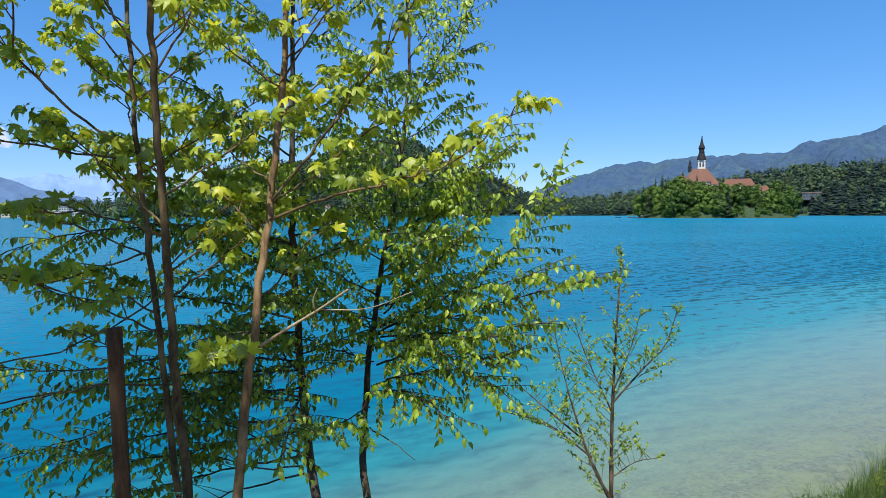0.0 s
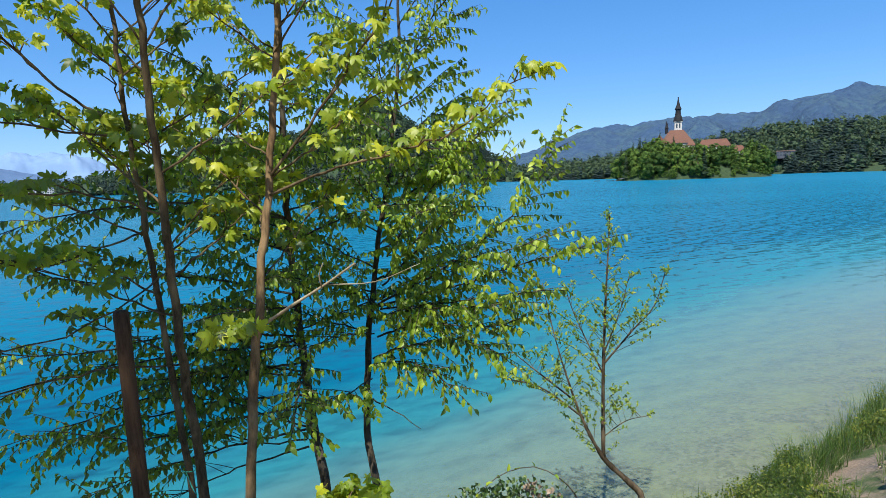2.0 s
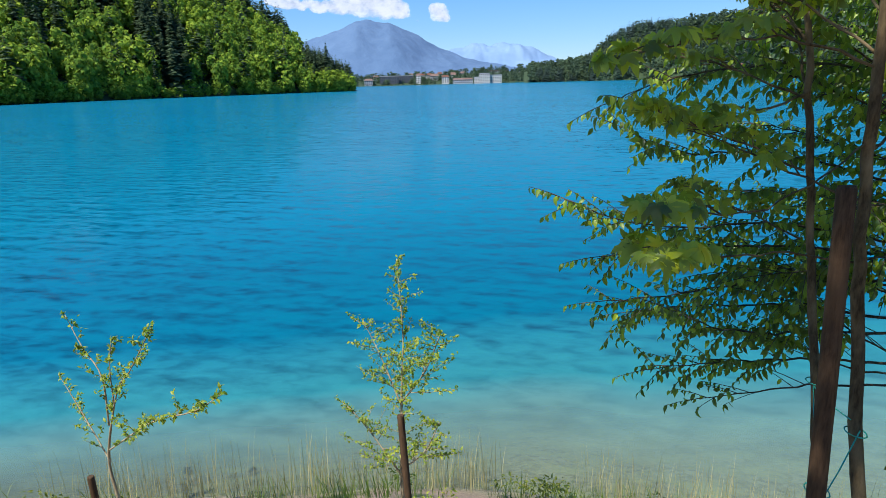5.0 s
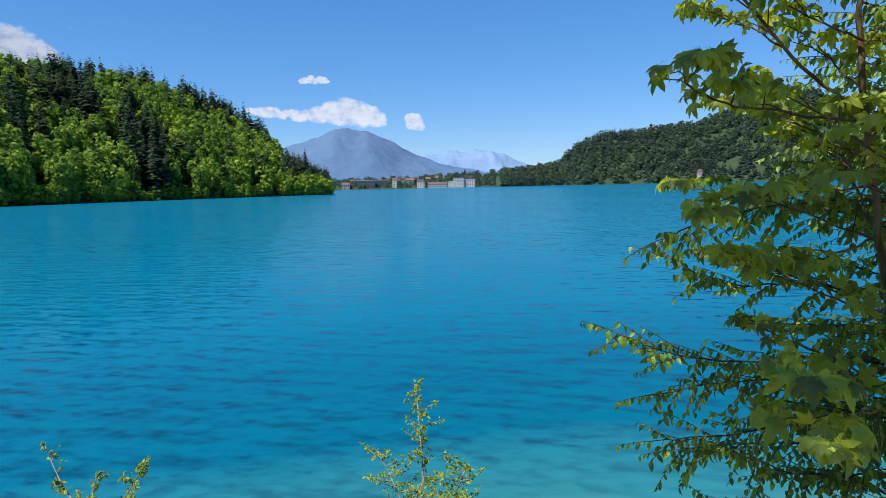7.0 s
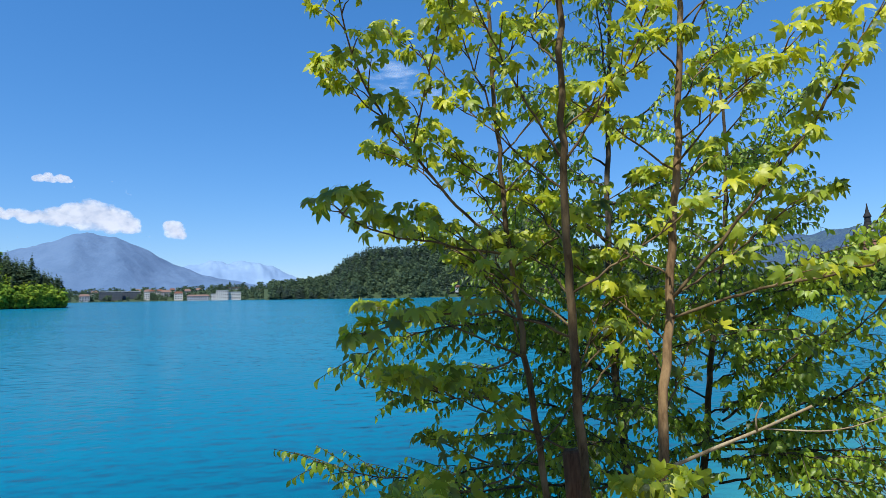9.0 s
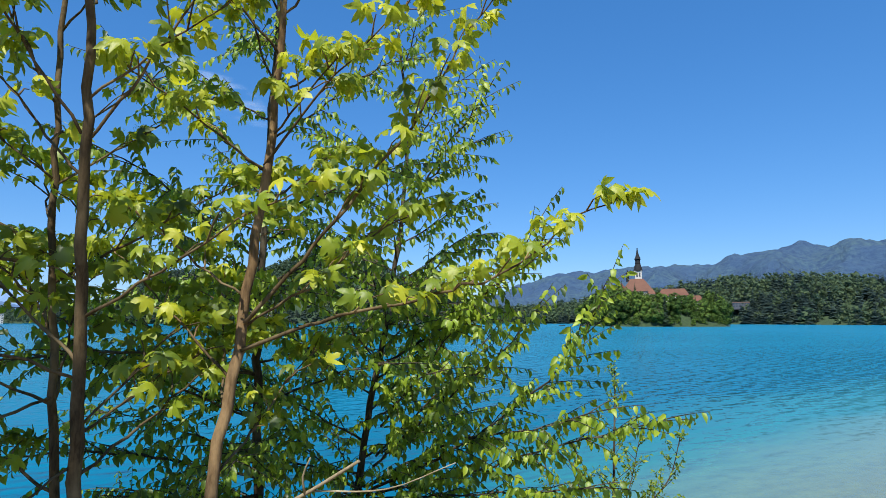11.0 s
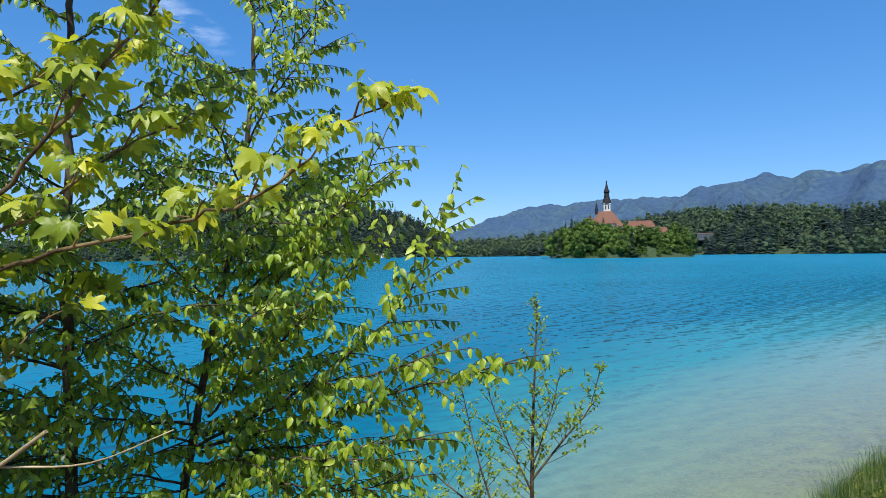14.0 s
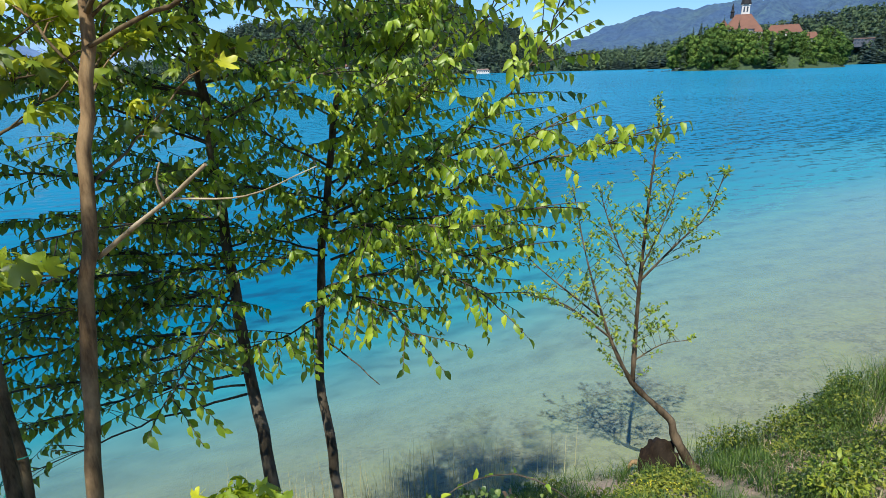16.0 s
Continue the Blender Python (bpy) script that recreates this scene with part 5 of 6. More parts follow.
bank_tree("hornbeam_tree", "dark-stemmed young hornbeam with dense flat sprays of hanging leaves", HORNS, STEM_C, foot(STEM_C), 6.6, 0.036, 0.007, [
    [(-0.84, 3.45, 2.99), (-1.05, 3.37, 3.01), (-1.28, 3.28, 3.11), (-1.50, 3.15, 3.14)],
    [(-0.84, 3.45, 3.07), (-1.01, 3.33, 3.18), (-1.20, 3.20, 3.34), (-1.45, 3.05, 3.42)],
    [(-0.85, 3.50, 3.37), (-1.10, 3.30, 3.46), (-1.35, 3.12, 3.53), (-1.62, 2.92, 3.52)],
    [(-0.86, 3.52, 3.64), (-1.05, 3.40, 3.78), (-1.30, 3.25, 3.86), (-1.55, 3.08, 3.88)],
    [(-0.88, 3.54, 3.60), (-1.40, 3.20, 3.72), (-1.79, 2.98, 3.70), (-2.05, 2.80, 3.75), (-2.25, 2.65, 3.86)],
    [(-0.88, 3.54, 3.85), (-1.40, 3.30, 4.02), (-1.85, 3.05, 4.05), (-2.10, 2.90, 4.18)],
    [(-0.89, 3.54, 4.10), (-1.35, 3.25, 4.35), (-1.75, 3.00, 4.45)],
    [(-0.84, 3.46, 3.20), (-1.15, 3.25, 3.22), (-1.50, 2.95, 3.25), (-1.78, 2.75, 3.38)],
    [(-0.84, 3.46, 3.05), (-1.25, 3.25, 3.05), (-1.60, 3.05, 3.02), (-1.87, 2.90, 2.97)],
    [(-0.83, 3.44, 2.95), (-1.20, 3.25, 2.92), (-1.64, 3.05, 2.81)],
    [(-0.86, 3.50, 3.45), (-1.40, 3.15, 3.45), (-1.80, 2.90, 3.38), (-2.10, 2.80, 3.32)],
    [(-0.86, 3.52, 3.55), (-1.30, 3.20, 3.62), (-1.75, 2.95, 3.62), (-2.08, 2.70, 3.58)],
    [(-0.90, 3.56, 4.30), (-1.30, 3.20, 4.42), (-1.75, 2.85, 4.40), (-2.05, 2.62, 4.28)],
    [(-0.84, 3.48, 3.25), (-1.30, 3.30, 3.30), (-1.75, 3.15, 3.25), (-2.08, 3.08, 3.17)],
    [(-0.90, 3.56, 4.45), (-1.20, 3.25, 4.70), (-1.55, 3.00, 4.85)],
], (3.4, 6.5, 0.064, 0.98, 0.46, 0.15, 0.8, (-0.55, -0.05, 0)), False, 21, M_BARKD, M_HORN, (3.50, 2.72, 1.05))
bank_tree("hornbeam_tree", "young hornbeam with a dark stem forking into wide spreading limbs", HORNS, STEM_D, foot(STEM_D), 6.3, 0.030, 0.005, [
    [(-0.39, 3.55, 3.77), (-0.08, 3.40, 3.95), (0.16, 3.30, 4.11), (0.37, 3.20, 4.30), (0.47, 3.10, 4.45), (0.58, 3.00, 4.72)],
    [(-0.39, 3.55, 3.76), (0.01, 3.38, 3.88), (0.37, 3.25, 4.01), (0.66, 3.12, 4.10), (0.80, 3.00, 4.17)],
    [(-0.43, 3.48, 3.46), (-0.23, 3.30, 3.57), (0.06, 3.20, 3.63), (0.22, 3.10, 3.60), (0.32, 3.00, 3.55)],
    [(-0.41, 3.55, 3.78), (-0.52, 3.43, 3.88), (-0.67, 3.37, 4.04), (-0.80, 3.28, 4.22)],
    [(-0.35, 3.60, 3.92), (-0.19, 3.40, 4.12), (-0.01, 3.30, 4.31), (0.12, 3.20, 4.48)],
    [(-0.44, 3.47, 3.34), (-0.54, 3.25, 3.34), (-0.62, 3.05, 3.38)],
    [(-0.39, 3.54, 3.69), (-0.12, 3.30, 3.79), (0.12, 3.10, 3.83), (0.36, 2.92, 3.88)],
    [(-0.22, 3.75, 5.05), (-0.04, 3.63, 5.40), (0.08, 3.55, 5.53), (0.18, 3.45, 5.68)],
    [(-0.30, 3.70, 4.35), (0.00, 3.50, 4.55), (0.25, 3.35, 4.80), (0.38, 3.25, 5.02)],
    [(-0.44, 3.46, 3.22), (-0.30, 3.30, 3.20), (-0.16, 3.18, 3.14)],
    [(-0.38, 3.56, 3.80), (0.00, 3.40, 4.02), (0.30, 3.20, 4.10), (0.54, 3.02, 4.20)],
    [(-0.38, 3.56, 3.74), (0.05, 3.30, 3.82), (0.30, 3.08, 3.88), (0.47, 2.95, 3.93)],
    [(-0.40, 3.52, 3.58), (-0.15, 3.30, 3.70), (0.20, 3.10, 3.72), (0.40, 3.00, 3.78)],
    [(-0.36, 3.58, 3.88), (-0.05, 3.35, 4.20), (0.18, 3.20, 4.42), (0.33, 3.15, 4.60)],
    [(-0.43, 3.48, 3.42), (-0.25, 3.28, 3.50), (-0.08, 3.12, 3.48), (0.02, 3.02, 3.42)],
    [(-0.33, 3.62, 4.05), (-0.12, 3.45, 4.35), (0.05, 3.38, 4.58)],
    [(-0.28, 3.68, 4.45), (0.05, 3.42, 4.62), (0.37, 3.30, 4.84)],
    [(-0.42, 3.52, 3.60), (-0.60, 3.30, 3.65), (-0.75, 3.10, 3.62)],
    [(-0.30, 3.66, 4.30), (-0.50, 3.45, 4.55), (-0.62, 3.30, 4.75)],
], (3.6, 6.2, 0.070, 0.72, 0.25, 0.4, 0.9), False, 22, M_BARKD, M_HORN, (3.38, 3.25, 0.5))

# an unseen tree added behind the path, so its crown shades low limbs and stakes
shade = thing("tall_maple_tree", "tall leafy tree added out of view behind the path to cast shade", "tree", place=(-2.65, -1.05, float(ground_z(-2.65, -1.05))))
sb0 = np.array(shade.location)
rs = np.random.default_rng(91)
part("trunk", tube_mesh("trunk", smooth_path([(0, 0, -0.2), (0.05, 0.0, 2.5), (0.25, 0.25, 5.2), (0.3, 0.3, 7.2)], 0.2), 0.13, 0.03, M_BARK, 12, 0.03), shade)
tw, lv = [], Leaves()
for i in range(54):
    a, z = i * 2.4, 4.6 + 2.2 * (i / 54) + 0.1 * rs.standard_normal()
    L = 0.95 * math.sin(math.pi * np.clip((z - 3.9) / 3.4, 0.1, 0.9)) * rs.uniform(0.7, 1.05)
    p = sb0 + (0.2, 0.22, z)
    q = smooth_path([p, p + (0.5 * L * math.cos(a), 0.5 * L * math.sin(a), 0.15 * L), p + (L * math.cos(a), L * math.sin(a), 0.1 * L)], 0.1)
    part("limb", tube_mesh("limb", q - sb0, 0.02, 0.004, M_BARK, 6), shade)
    for k in range(2, len(q)):
        for j in range(2):
            b = rs.uniform(0, 6.283)
            twig_with_maple_leaves(lv, tw, q[k], np.array([math.cos(b), math.sin(b), 0.2]), 0.18, rs, 0.4)
v, f = joined_tubes(tw)
part("twig_spray", mesh_of("twig_spray", v - sb0, f, M_BARK, smooth=True), shade)["kind"] = "stuff"
pos, d, up, size, tint = lv.arrays()
part("foliage", leaf_cloud("foliage", MAPLE_LEAVES, pos - sb0, d, up, size * 1.2, tint, M_MAPLE), shade)["kind"] = "stuff"

# the pale forked branch and the bark wound of the leaning maple
pale = thing("broken_branch", "pale bare branch growing from the leaning maple's stem", "branch", place=(-0.80, 2.50, 3.91))
pb = np.array([(-0.80, 2.515, 3.91), (-0.63, 2.43, 4.02), (-0.50, 2.37, 4.10), (-0.37, 2.30, 4.19)])
part("branch", tube_mesh("branch", smooth_path(pb, 0.04) - pb[0] + (0, 0.015, 0), 0.0075, 0.004, M_BARKP, 7, 0.05), pale)
part("side_twig", tube_mesh("side_twig", smooth_path([(-0.50, 2.37, 4.10), (-0.30, 2.33, 4.11), (-0.12, 2.30, 4.18)], 0.04) - pb[0] + (0, 0.015, 0), 0.003, 0.0014, M_BARKP, 5), pale)
part("short_twig", tube_mesh("short_twig", smooth_path([(-0.515, 2.375, 4.09), (-0.52, 2.36, 4.14), (-0.50, 2.35, 4.19)], 0.02) - pb[0] + (0, 0.015, 0), 0.004, 0.002, M_BARKP, 5), pale)


# ---- posts ----
def post(place, top, lean, r, label):
    """A round peeled stake with a slightly worn top, driven into the bank."""
    x, y = place
    z = float(ground_z(x, y)) - 0.3
    t = thing("wooden_post", label, "post", "wooden stakes on the bank", (x, y, z))
    h = top - z
    zs = np.concatenate([np.linspace(0, h - 0.012, 24), [h]])
    path = np.stack([lean[0] * (zs - h) / 1.0, lean[1] * (zs - h) / 1.0, zs], 1)
    v, f = tube(path, r * 1.06, r, 14, 0.012, cap=False)
    v[-14:, :2] = path[-1, :2] + (v[-14:, :2] - path[-1, :2]) * 0.86
    me = mesh_of("stake", v, f, M_POST, smooth=True)
    bm = bmesh.new()
    bm.from_mesh(me)
    bm.verts.ensure_lookup_table()
    bm.faces.new([bm.verts[i] for i in range(len(v) - 14, len(v))])
    bm.to_mesh(me), bm.free()
    part("stake", me, t)
    return t


post((-1.12, 2.005), 4.10, (-0.05, 0.06), 0.0245, "tall weathered brown wooden stake beside the young maples")
post((-3.07, 2.375), 2.57, (-0.10, 0.05), 0.021, "short brown wooden stake beside a sapling")
post((-6.42, 1.90), 1.05, (-0.02, 0.0), 0.030, "low brown wooden stake at a sapling's foot")

# green cord that ties the maples to the stake
cord = thing("green_cord", "thin turquoise-green cord tying maple stems to a stake", "cord", place=(-1.06, 2.05, 3.25))
zc = 3.22
pa, pbb, pc = np.array([-1.075, 1.985, zc - 0.05]), stem_at(STEM_A0, zc + 0.08), stem_at(STEM_A1, zc + 0.03)
for a, b in ((pa, pbb + (0.0, -0.024, 0)), (pa + (0.01, 0, -0.03), pc + (0.01, -0.03, 0.03)), (pbb + (0, -0.024, 0), pc + (-0.02, -0.028, 0.06))):
    part("strand", tube_mesh("strand", np.array([a, (a + b) / 2 - (0, 0, 0.012), b]) - (-1.06, 2.05, 3.25), 0.0022, 0.0022, M_CORD, 5), cord)
for c, r in ((np.array([-1.075, 2.005, zc - 0.05]), 0.034), (pbb, 0.028), (pc, 0.032)):
    ring = np.array([c + (r * math.cos(q), r * math.sin(q), 0.01 * math.sin(q * 0.5)) for q in np.linspace(0, 6.4, 20)])
    part("loop", tube_mesh("loop", ring - (-1.06, 2.05, 3.25), 0.0022, 0.0022, M_CORD, 5), cord)


# ---- saplings at the water's edge ----
def sapling(name, label, stems, side_len, tufts, seed, base, bark, leaf_size=0.045, material=None, sparse=1.0, follow=0.8, first=0.25, knobs=0.05):
    rnd = np.random.default_rng(seed)
    base = np.array(base, float)
    t = thing(name, label, "sapling", "saplings at the water's edge", tuple(base))
    lv, tw = Leaves(), []
    for i, (pts, r0, r1) in enumerate(stems):
        lp = smooth_path(pts, 0.07)
        part("stem" if i < 2 else "limb", tube_mesh("stem", lp - base, r0, r1, bark, 8, knobs if i == 0 else 0.05, 1.9 if i == 0 else 1.0), t)
        seg = np.r_[0, np.cumsum(np.linalg.norm(np.diff(lp, axis=0), axis=1))]
        s, k = seg[-1] * (0.38 if i == 0 else 0.15), 1
        while s < seg[-1]:
            p = np.array([np.interp(s, seg, lp[:, c]) for c in range(3)])
            q = np.array([np.interp(min(s + 0.08, seg[-1]), seg, lp[:, c]) for c in range(3)])
            d = unit(q - p + 1e-6)
            a = rnd.uniform(0, 6.283)
            out = unit(np.array([math.cos(a), math.sin(a) * 0.8, 0.3]) + d * follow)
            L = side_len * (1.1 - 0.8 * s / seg[-1]) * rnd.uniform(0.4, 1.2)
            tip = p + out * L
            tw.append((np.array([p, p + out * L * 0.5 - (0, 0, 0.02 * L), tip]), 0.0032, 0.0014, 4))
            for w in np.arange(first, 1.01, 0.15 / max(L / 0.3, 0.6)):
                c = p + out * L * w
                for j in range(rnd.integers(2, tufts + 1)):
                    dd = unit(rnd.standard_normal(3) + out * 0.5 + (0, 0, 0.2))
                    lv.add(c + 0.01 * rnd.standard_normal(3), dd, unit(np.array([-0.1, -0.4, 1]) + 0.5 * rnd.standard_normal(3)), leaf_size * rnd.uniform(0.6, 1.2), np.clip(0.48 + 0.25 * rnd.standard_normal(), 0, 1))
            s += 0.07 / sparse * rnd.uniform(0.6, 1.5)
    v, f = joined_tubes(tw)
    part("twig_spray", mesh_of("twig_spray", v - base, f, bark, smooth=True), t)["kind"] = "stuff"
    pos, d, up, size, tint = lv.arrays()
    part("foliage", leaf_cloud("foliage", OVAL_LEAVES, pos - base, d, up, size, tint, material or M_SAP), t)["kind"] = "stuff"
    return t


sapling("alder_sapling", "sparse young tree with tiny leaves leaning from an old stump", [
    ([(2.66, 6.52, 0.16), (2.52, 6.56, 0.34), (2.37, 6.60, 0.62), (2.34, 6.60, 0.76), (2.16, 6.60, 0.95), (1.89, 6.60, 1.24), (1.65, 6.60, 1.72), (1.48, 6.60, 2.22), (1.35, 6.62, 2.69), (1.22, 6.65, 3.31)], 0.058, 0.005),
    ([(1.90, 6.60, 1.22), (1.90, 6.60, 2.15), (1.93, 6.62, 2.91), (1.98, 6.66, 3.66), (2.01, 6.70, 4.04)], 0.026, 0.005),
    ([(1.89, 6.60, 2.33), (2.23, 6.57, 2.74), (2.46, 6.53, 3.02), (2.58, 6.50, 3.43)], 0.012, 0.004),
    ([(1.67, 6.60, 1.72), (1.17, 6.55, 2.12), (0.72, 6.50, 2.27)], 0.013, 0.004),
    ([(1.52, 6.60, 1.97), (0.95, 6.65, 2.45), (0.79, 6.70, 2.61)], 0.011, 0.004),
    ([(1.89, 6.60, 1.47), (2.15, 6.55, 1.68), (2.40, 6.50, 1.75)], 0.008, 0.003),
    ([(1.91, 6.60, 2.21), (1.60, 6.65, 2.90), (1.48, 6.70, 3.28)], 0.010, 0.004),
    ([(1.90, 6.60, 2.45), (2.10, 6.62, 2.95), (2.22, 6.66, 3.35)], 0.008, 0.003),
], 0.50, 5, 51, (2.60, 6.54, 0.10), M_ALDER, 0.042, sparse=1.6, follow=0.6, first=0.48, knobs=0.13)
sapling("willow_sapling", "bushy light green sapling tied beside a short stake", [
    ([(-3.66, 3.05, 0.85), (-3.74, 3.10, 1.38), (-3.76, 3.17, 2.13), (-3.79, 3.25, 2.56), (-3.87, 3.32, 2.98), (-3.95, 3.40, 3.10)], 0.022, 0.004),
    ([(-3.76, 3.17, 2.05), (-3.55, 3.2, 2.35), (-3.38, 3.2, 2.72)], 0.008, 0.003),
    ([(-3.76, 3.17, 2.0), (-3.98, 3.2, 2.35), (-4.15, 3.2, 2.62)], 0.008, 0.003),
    ([(-3.74, 3.10, 1.5), (-3.50, 3.1, 1.75), (-3.35, 3.1, 2.05)], 0.008, 0.003),
    ([(-3.74, 3.10, 1.45), (-3.98, 3.05, 1.75), (-4.16, 3.0, 1.95)], 0.008, 0.003),
    ([(-3.72, 3.08, 1.25), (-3.45, 3.0, 1.35), (-3.25, 2.95, 1.42)], 0.008, 0.003),
], 0.42, 8, 52, (-3.66, 3.05, 0.85), M_BARKP, 0.029, sparse=2.7, follow=0.15)
sapling("willow_sapling", "thin sapling with few leaf tufts on long bare shoots", [
    ([(-6.72, 2.20, 0.45), (-6.75, 2.20, 0.95), (-6.30, 2.20, 1.78), (-5.96, 2.20, 2.10), (-5.45, 2.20, 2.62)], 0.018, 0.004),
    ([(-6.60, 2.20, 1.35), (-6.55, 2.20, 1.87), (-6.86, 2.20, 2.10), (-7.10, 2.20, 2.36)], 0.010, 0.003),
    ([(-6.74, 2.20, 1.02), (-5.72, 2.20, 1.69), (-5.03, 2.20, 2.02), (-4.60, 2.20, 2.30)], 0.009, 0.003),
    ([(-6.40, 2.20, 1.62), (-6.35, 2.2, 2.0), (-6.22, 2.2, 2.3)], 0.007, 0.003),
    ([(-6.73, 2.20, 0.9), (-7.2, 2.2, 1.3), (-7.6, 2.2, 1.6)], 0.009, 0.003),
], 0.28, 5, 53, (-6.72, 2.20, 0.45), M_BARKP, 0.042, sparse=0.8)

# the old stump from which the sapling leans
stump = thing("tree_stump", "dark rotten hollow stump at the water's edge", "stump", place=(2.27, 6.62, 0.05))
bm = bmesh.new()
bmesh.ops.create_icosphere(bm, subdivisions=4, radius=1.0)
for v in bm.verts:
    n0 = noise.fractal(v.co * 2.3, 0.9, 2.0, 4)
    v.co = Vector((v.co.x * 0.23, v.co.y * 0.22, v.co.z * 0.46 if v.co.z > 0 else v.co.z * 0.15)) * (1 + 0.22 * n0)
part("stump_body", (bm, M_STUMP), stump)
for i, (a, L) in enumerate(((0.2, 0.5), (-0.5, 0.42), (2.6, 0.35), (-1.6, 0.3))):
    rp = smooth_path([(0.15 * math.cos(a), 0.15 * math.sin(a), 0.10), (0.3 * math.cos(a), 0.3 * math.sin(a), 0.08), (L * math.cos(a + 0.2), L * math.sin(a + 0.2), -0.04)], 0.05)
    part("root", tube_mesh("root", rp, 0.045, 0.015, M_BARK, 7, 0.08), stump)
for q in stump.children:
    if q.name.startswith("stump_body"):
        for f in q.data.polygons:
            f.use_smooth = True


# ---- ground plants ----
M_FLOWER = leaf_material("yellow_flower", (0.30, 0.30, 0.02), (0.55, 0.48, 0.03), (0.75, 0.66, 0.05), 0.5, 0.3)
def blades(name, xy, length, width, lean, tint, material, label, category, bend=0.35):
    """Grass-like blades, each a bent tapering strip, as one mesh."""
    n = len(xy)
    a = rng.random(n) * 6.283
    side = np.stack([np.cos(a), np.sin(a), 0 * a], 1)
    d = np.stack([np.cos(a + 1.57), np.sin(a + 1.57), 0 * a], 1)
    base = np.stack([xy[:, 0], xy[:, 1], ground_z(xy[:, 0], xy[:, 1]) - 0.02], 1)
    L, w = length[:, None], width[:, None] if np.ndim(width) else width
    ln = lean[:, None]
    pts = []
    for s, k in ((0, 1.0), (0.4, 0.85), (0.75, 0.5)):
        c = base + np.array([0, 0, 1.0]) * L * s * (1 - 0.25 * ln * s) + d * L * ln * (s**1.7)
        pts += [c - side * w * k, c + side * w * k]
    pts.append(base + np.array([0, 0, 1.0]) * L * (1 - 0.35 * ln) + d * L * ln * 1.05)
    v = np.stack(pts, 1).reshape(-1, 3)
    o = (np.arange(n) * 7)[:, None, None]
    f = (np.array([[0, 1, 3], [0, 3, 2], [2, 3, 5], [2, 5, 4], [4, 5, 6]])[None] + o).reshape(-1, 3)
    ob = new(name, mesh_of(name, v, f, material, tint=np.repeat(tint, 7)))
    return tagged(ob, label, category, kind="stuff")


def bank_points(n, x0, x1, s0, s1, clump=0.0, seed=1):
    """Random places on the bank between two distances from the water line."""
    r = np.random.default_rng(seed)
    out = np.zeros((0, 2))
    while len(out) < n:
        x = r.uniform(x0, x1, n * 4)
        y = np.interp(x, SHORE_X, SHORE_Y) - r.uniform(s0 * 0.8, s1 * 1.5, n * 4)
        s = inland(x, y)
        ok = (s > s0) & (s < s1) & (fbm(x, y, 0.8, seed) > clump)
        out = np.vstack([out, np.stack([x, y], 1)[ok]])
    return out[:n]


TRACK = [(2.56, 6.62), (2.50, 6.05), (2.48, 5.50), (2.62, 4.9), (2.9, 4.2), (4.4, 5.4), (4.95, 6.6), (5.55, 7.3), (6.1, 7.7)]


def off_track(q, wide=0.30):
    """Away from the trodden track that leads down to the stump."""
    near = np.full(len(q), 9.0)
    for a, b in zip(TRACK, TRACK[1:]):
        a, b = np.array(a), np.array(b)
        s = np.clip(((q - a) @ (b - a)) / ((b - a) @ (b - a)), 0, 1)
        near = np.minimum(near, np.linalg.norm(q - a - s[:, None] * (b - a), axis=1))
    return q[(near > wide * (0.75 + 0.35 * fbm(q[:, 0], q[:, 1], 0.4, 3.0))) & (np.hypot(q[:, 0] - 2.3, q[:, 1] - 6.6) > 0.33)]


q = off_track(bank_points(36000, 2.7, 16, 0.05, 3.6, -0.3, 3))
n = len(q)
blades("bank_grass", q, (0.10 + 0.36 * rng.random(n) ** 1.4) * np.interp(q[:, 0], [2.7, 3.6, 4.6, 16], [0.45, 0.7, 1.45, 1.6]) * np.clip(1 + 0.45 * fbm(q[:, 0], q[:, 1], 0.9, 8.0), 0.5, 1.6), 0.0020 + 0.0024 * rng.random(n), 0.2 + 0.7 * rng.random(n), np.clip(0.28 + 0.30 * fbm(q[:, 0], q[:, 1], 0.8, 6.0) + 0.2 * rng.standard_normal(n), 0, 1), M_GRASS,
       "long green spring grass covering the bank", "grass")
q = off_track(bank_points(1600, 2.7, 16, 0.05, 3.6, -0.2, 33))
n = len(q)
blades("dry_grass", q, 0.10 + 0.26 * rng.random(n) ** 1.5, 0.0022 + 0.002 * rng.random(n), 0.3 + 0.8 * rng.random(n), np.clip(0.5 + 0.25 * rng.standard_normal(n), 0, 1), M_REED, "dry straw-coloured blades among the bank grass", "grass")
q = off_track(bank_points(6500, -0.4, 3.2, 0.05, 2.2, -0.3, 4), 0.16)
n = len(q)
blades("low_grass", q, 0.10 + 0.18 * rng.random(n), 0.0025 + 0.002 * rng.random(n), 0.3 + 0.6 * rng.random(n), np.clip(0.45 + 0.25 * rng.standard_normal(n), 0, 1), M_GRASS, "short green and yellow grass near the stump", "grass")
q = off_track(bank_points(2600, 2.3, 5.0, 0.0, 0.9, -0.1, 44), 0.22)
n = len(q)
blades("shore_grass", q, 0.08 + 0.22 * rng.random(n) ** 1.6, 0.002 + 0.002 * rng.random(n), 0.15 + 0.5 * rng.random(n), np.clip(0.45 + 0.3 * rng.standard_normal(n), 0, 1), M_GRASS, "green and dry grass at the edge of the water by the stump", "grass")
q = bank_points(1500, -9.5, 1.4, -0.55, 0.35, -0.2, 5)
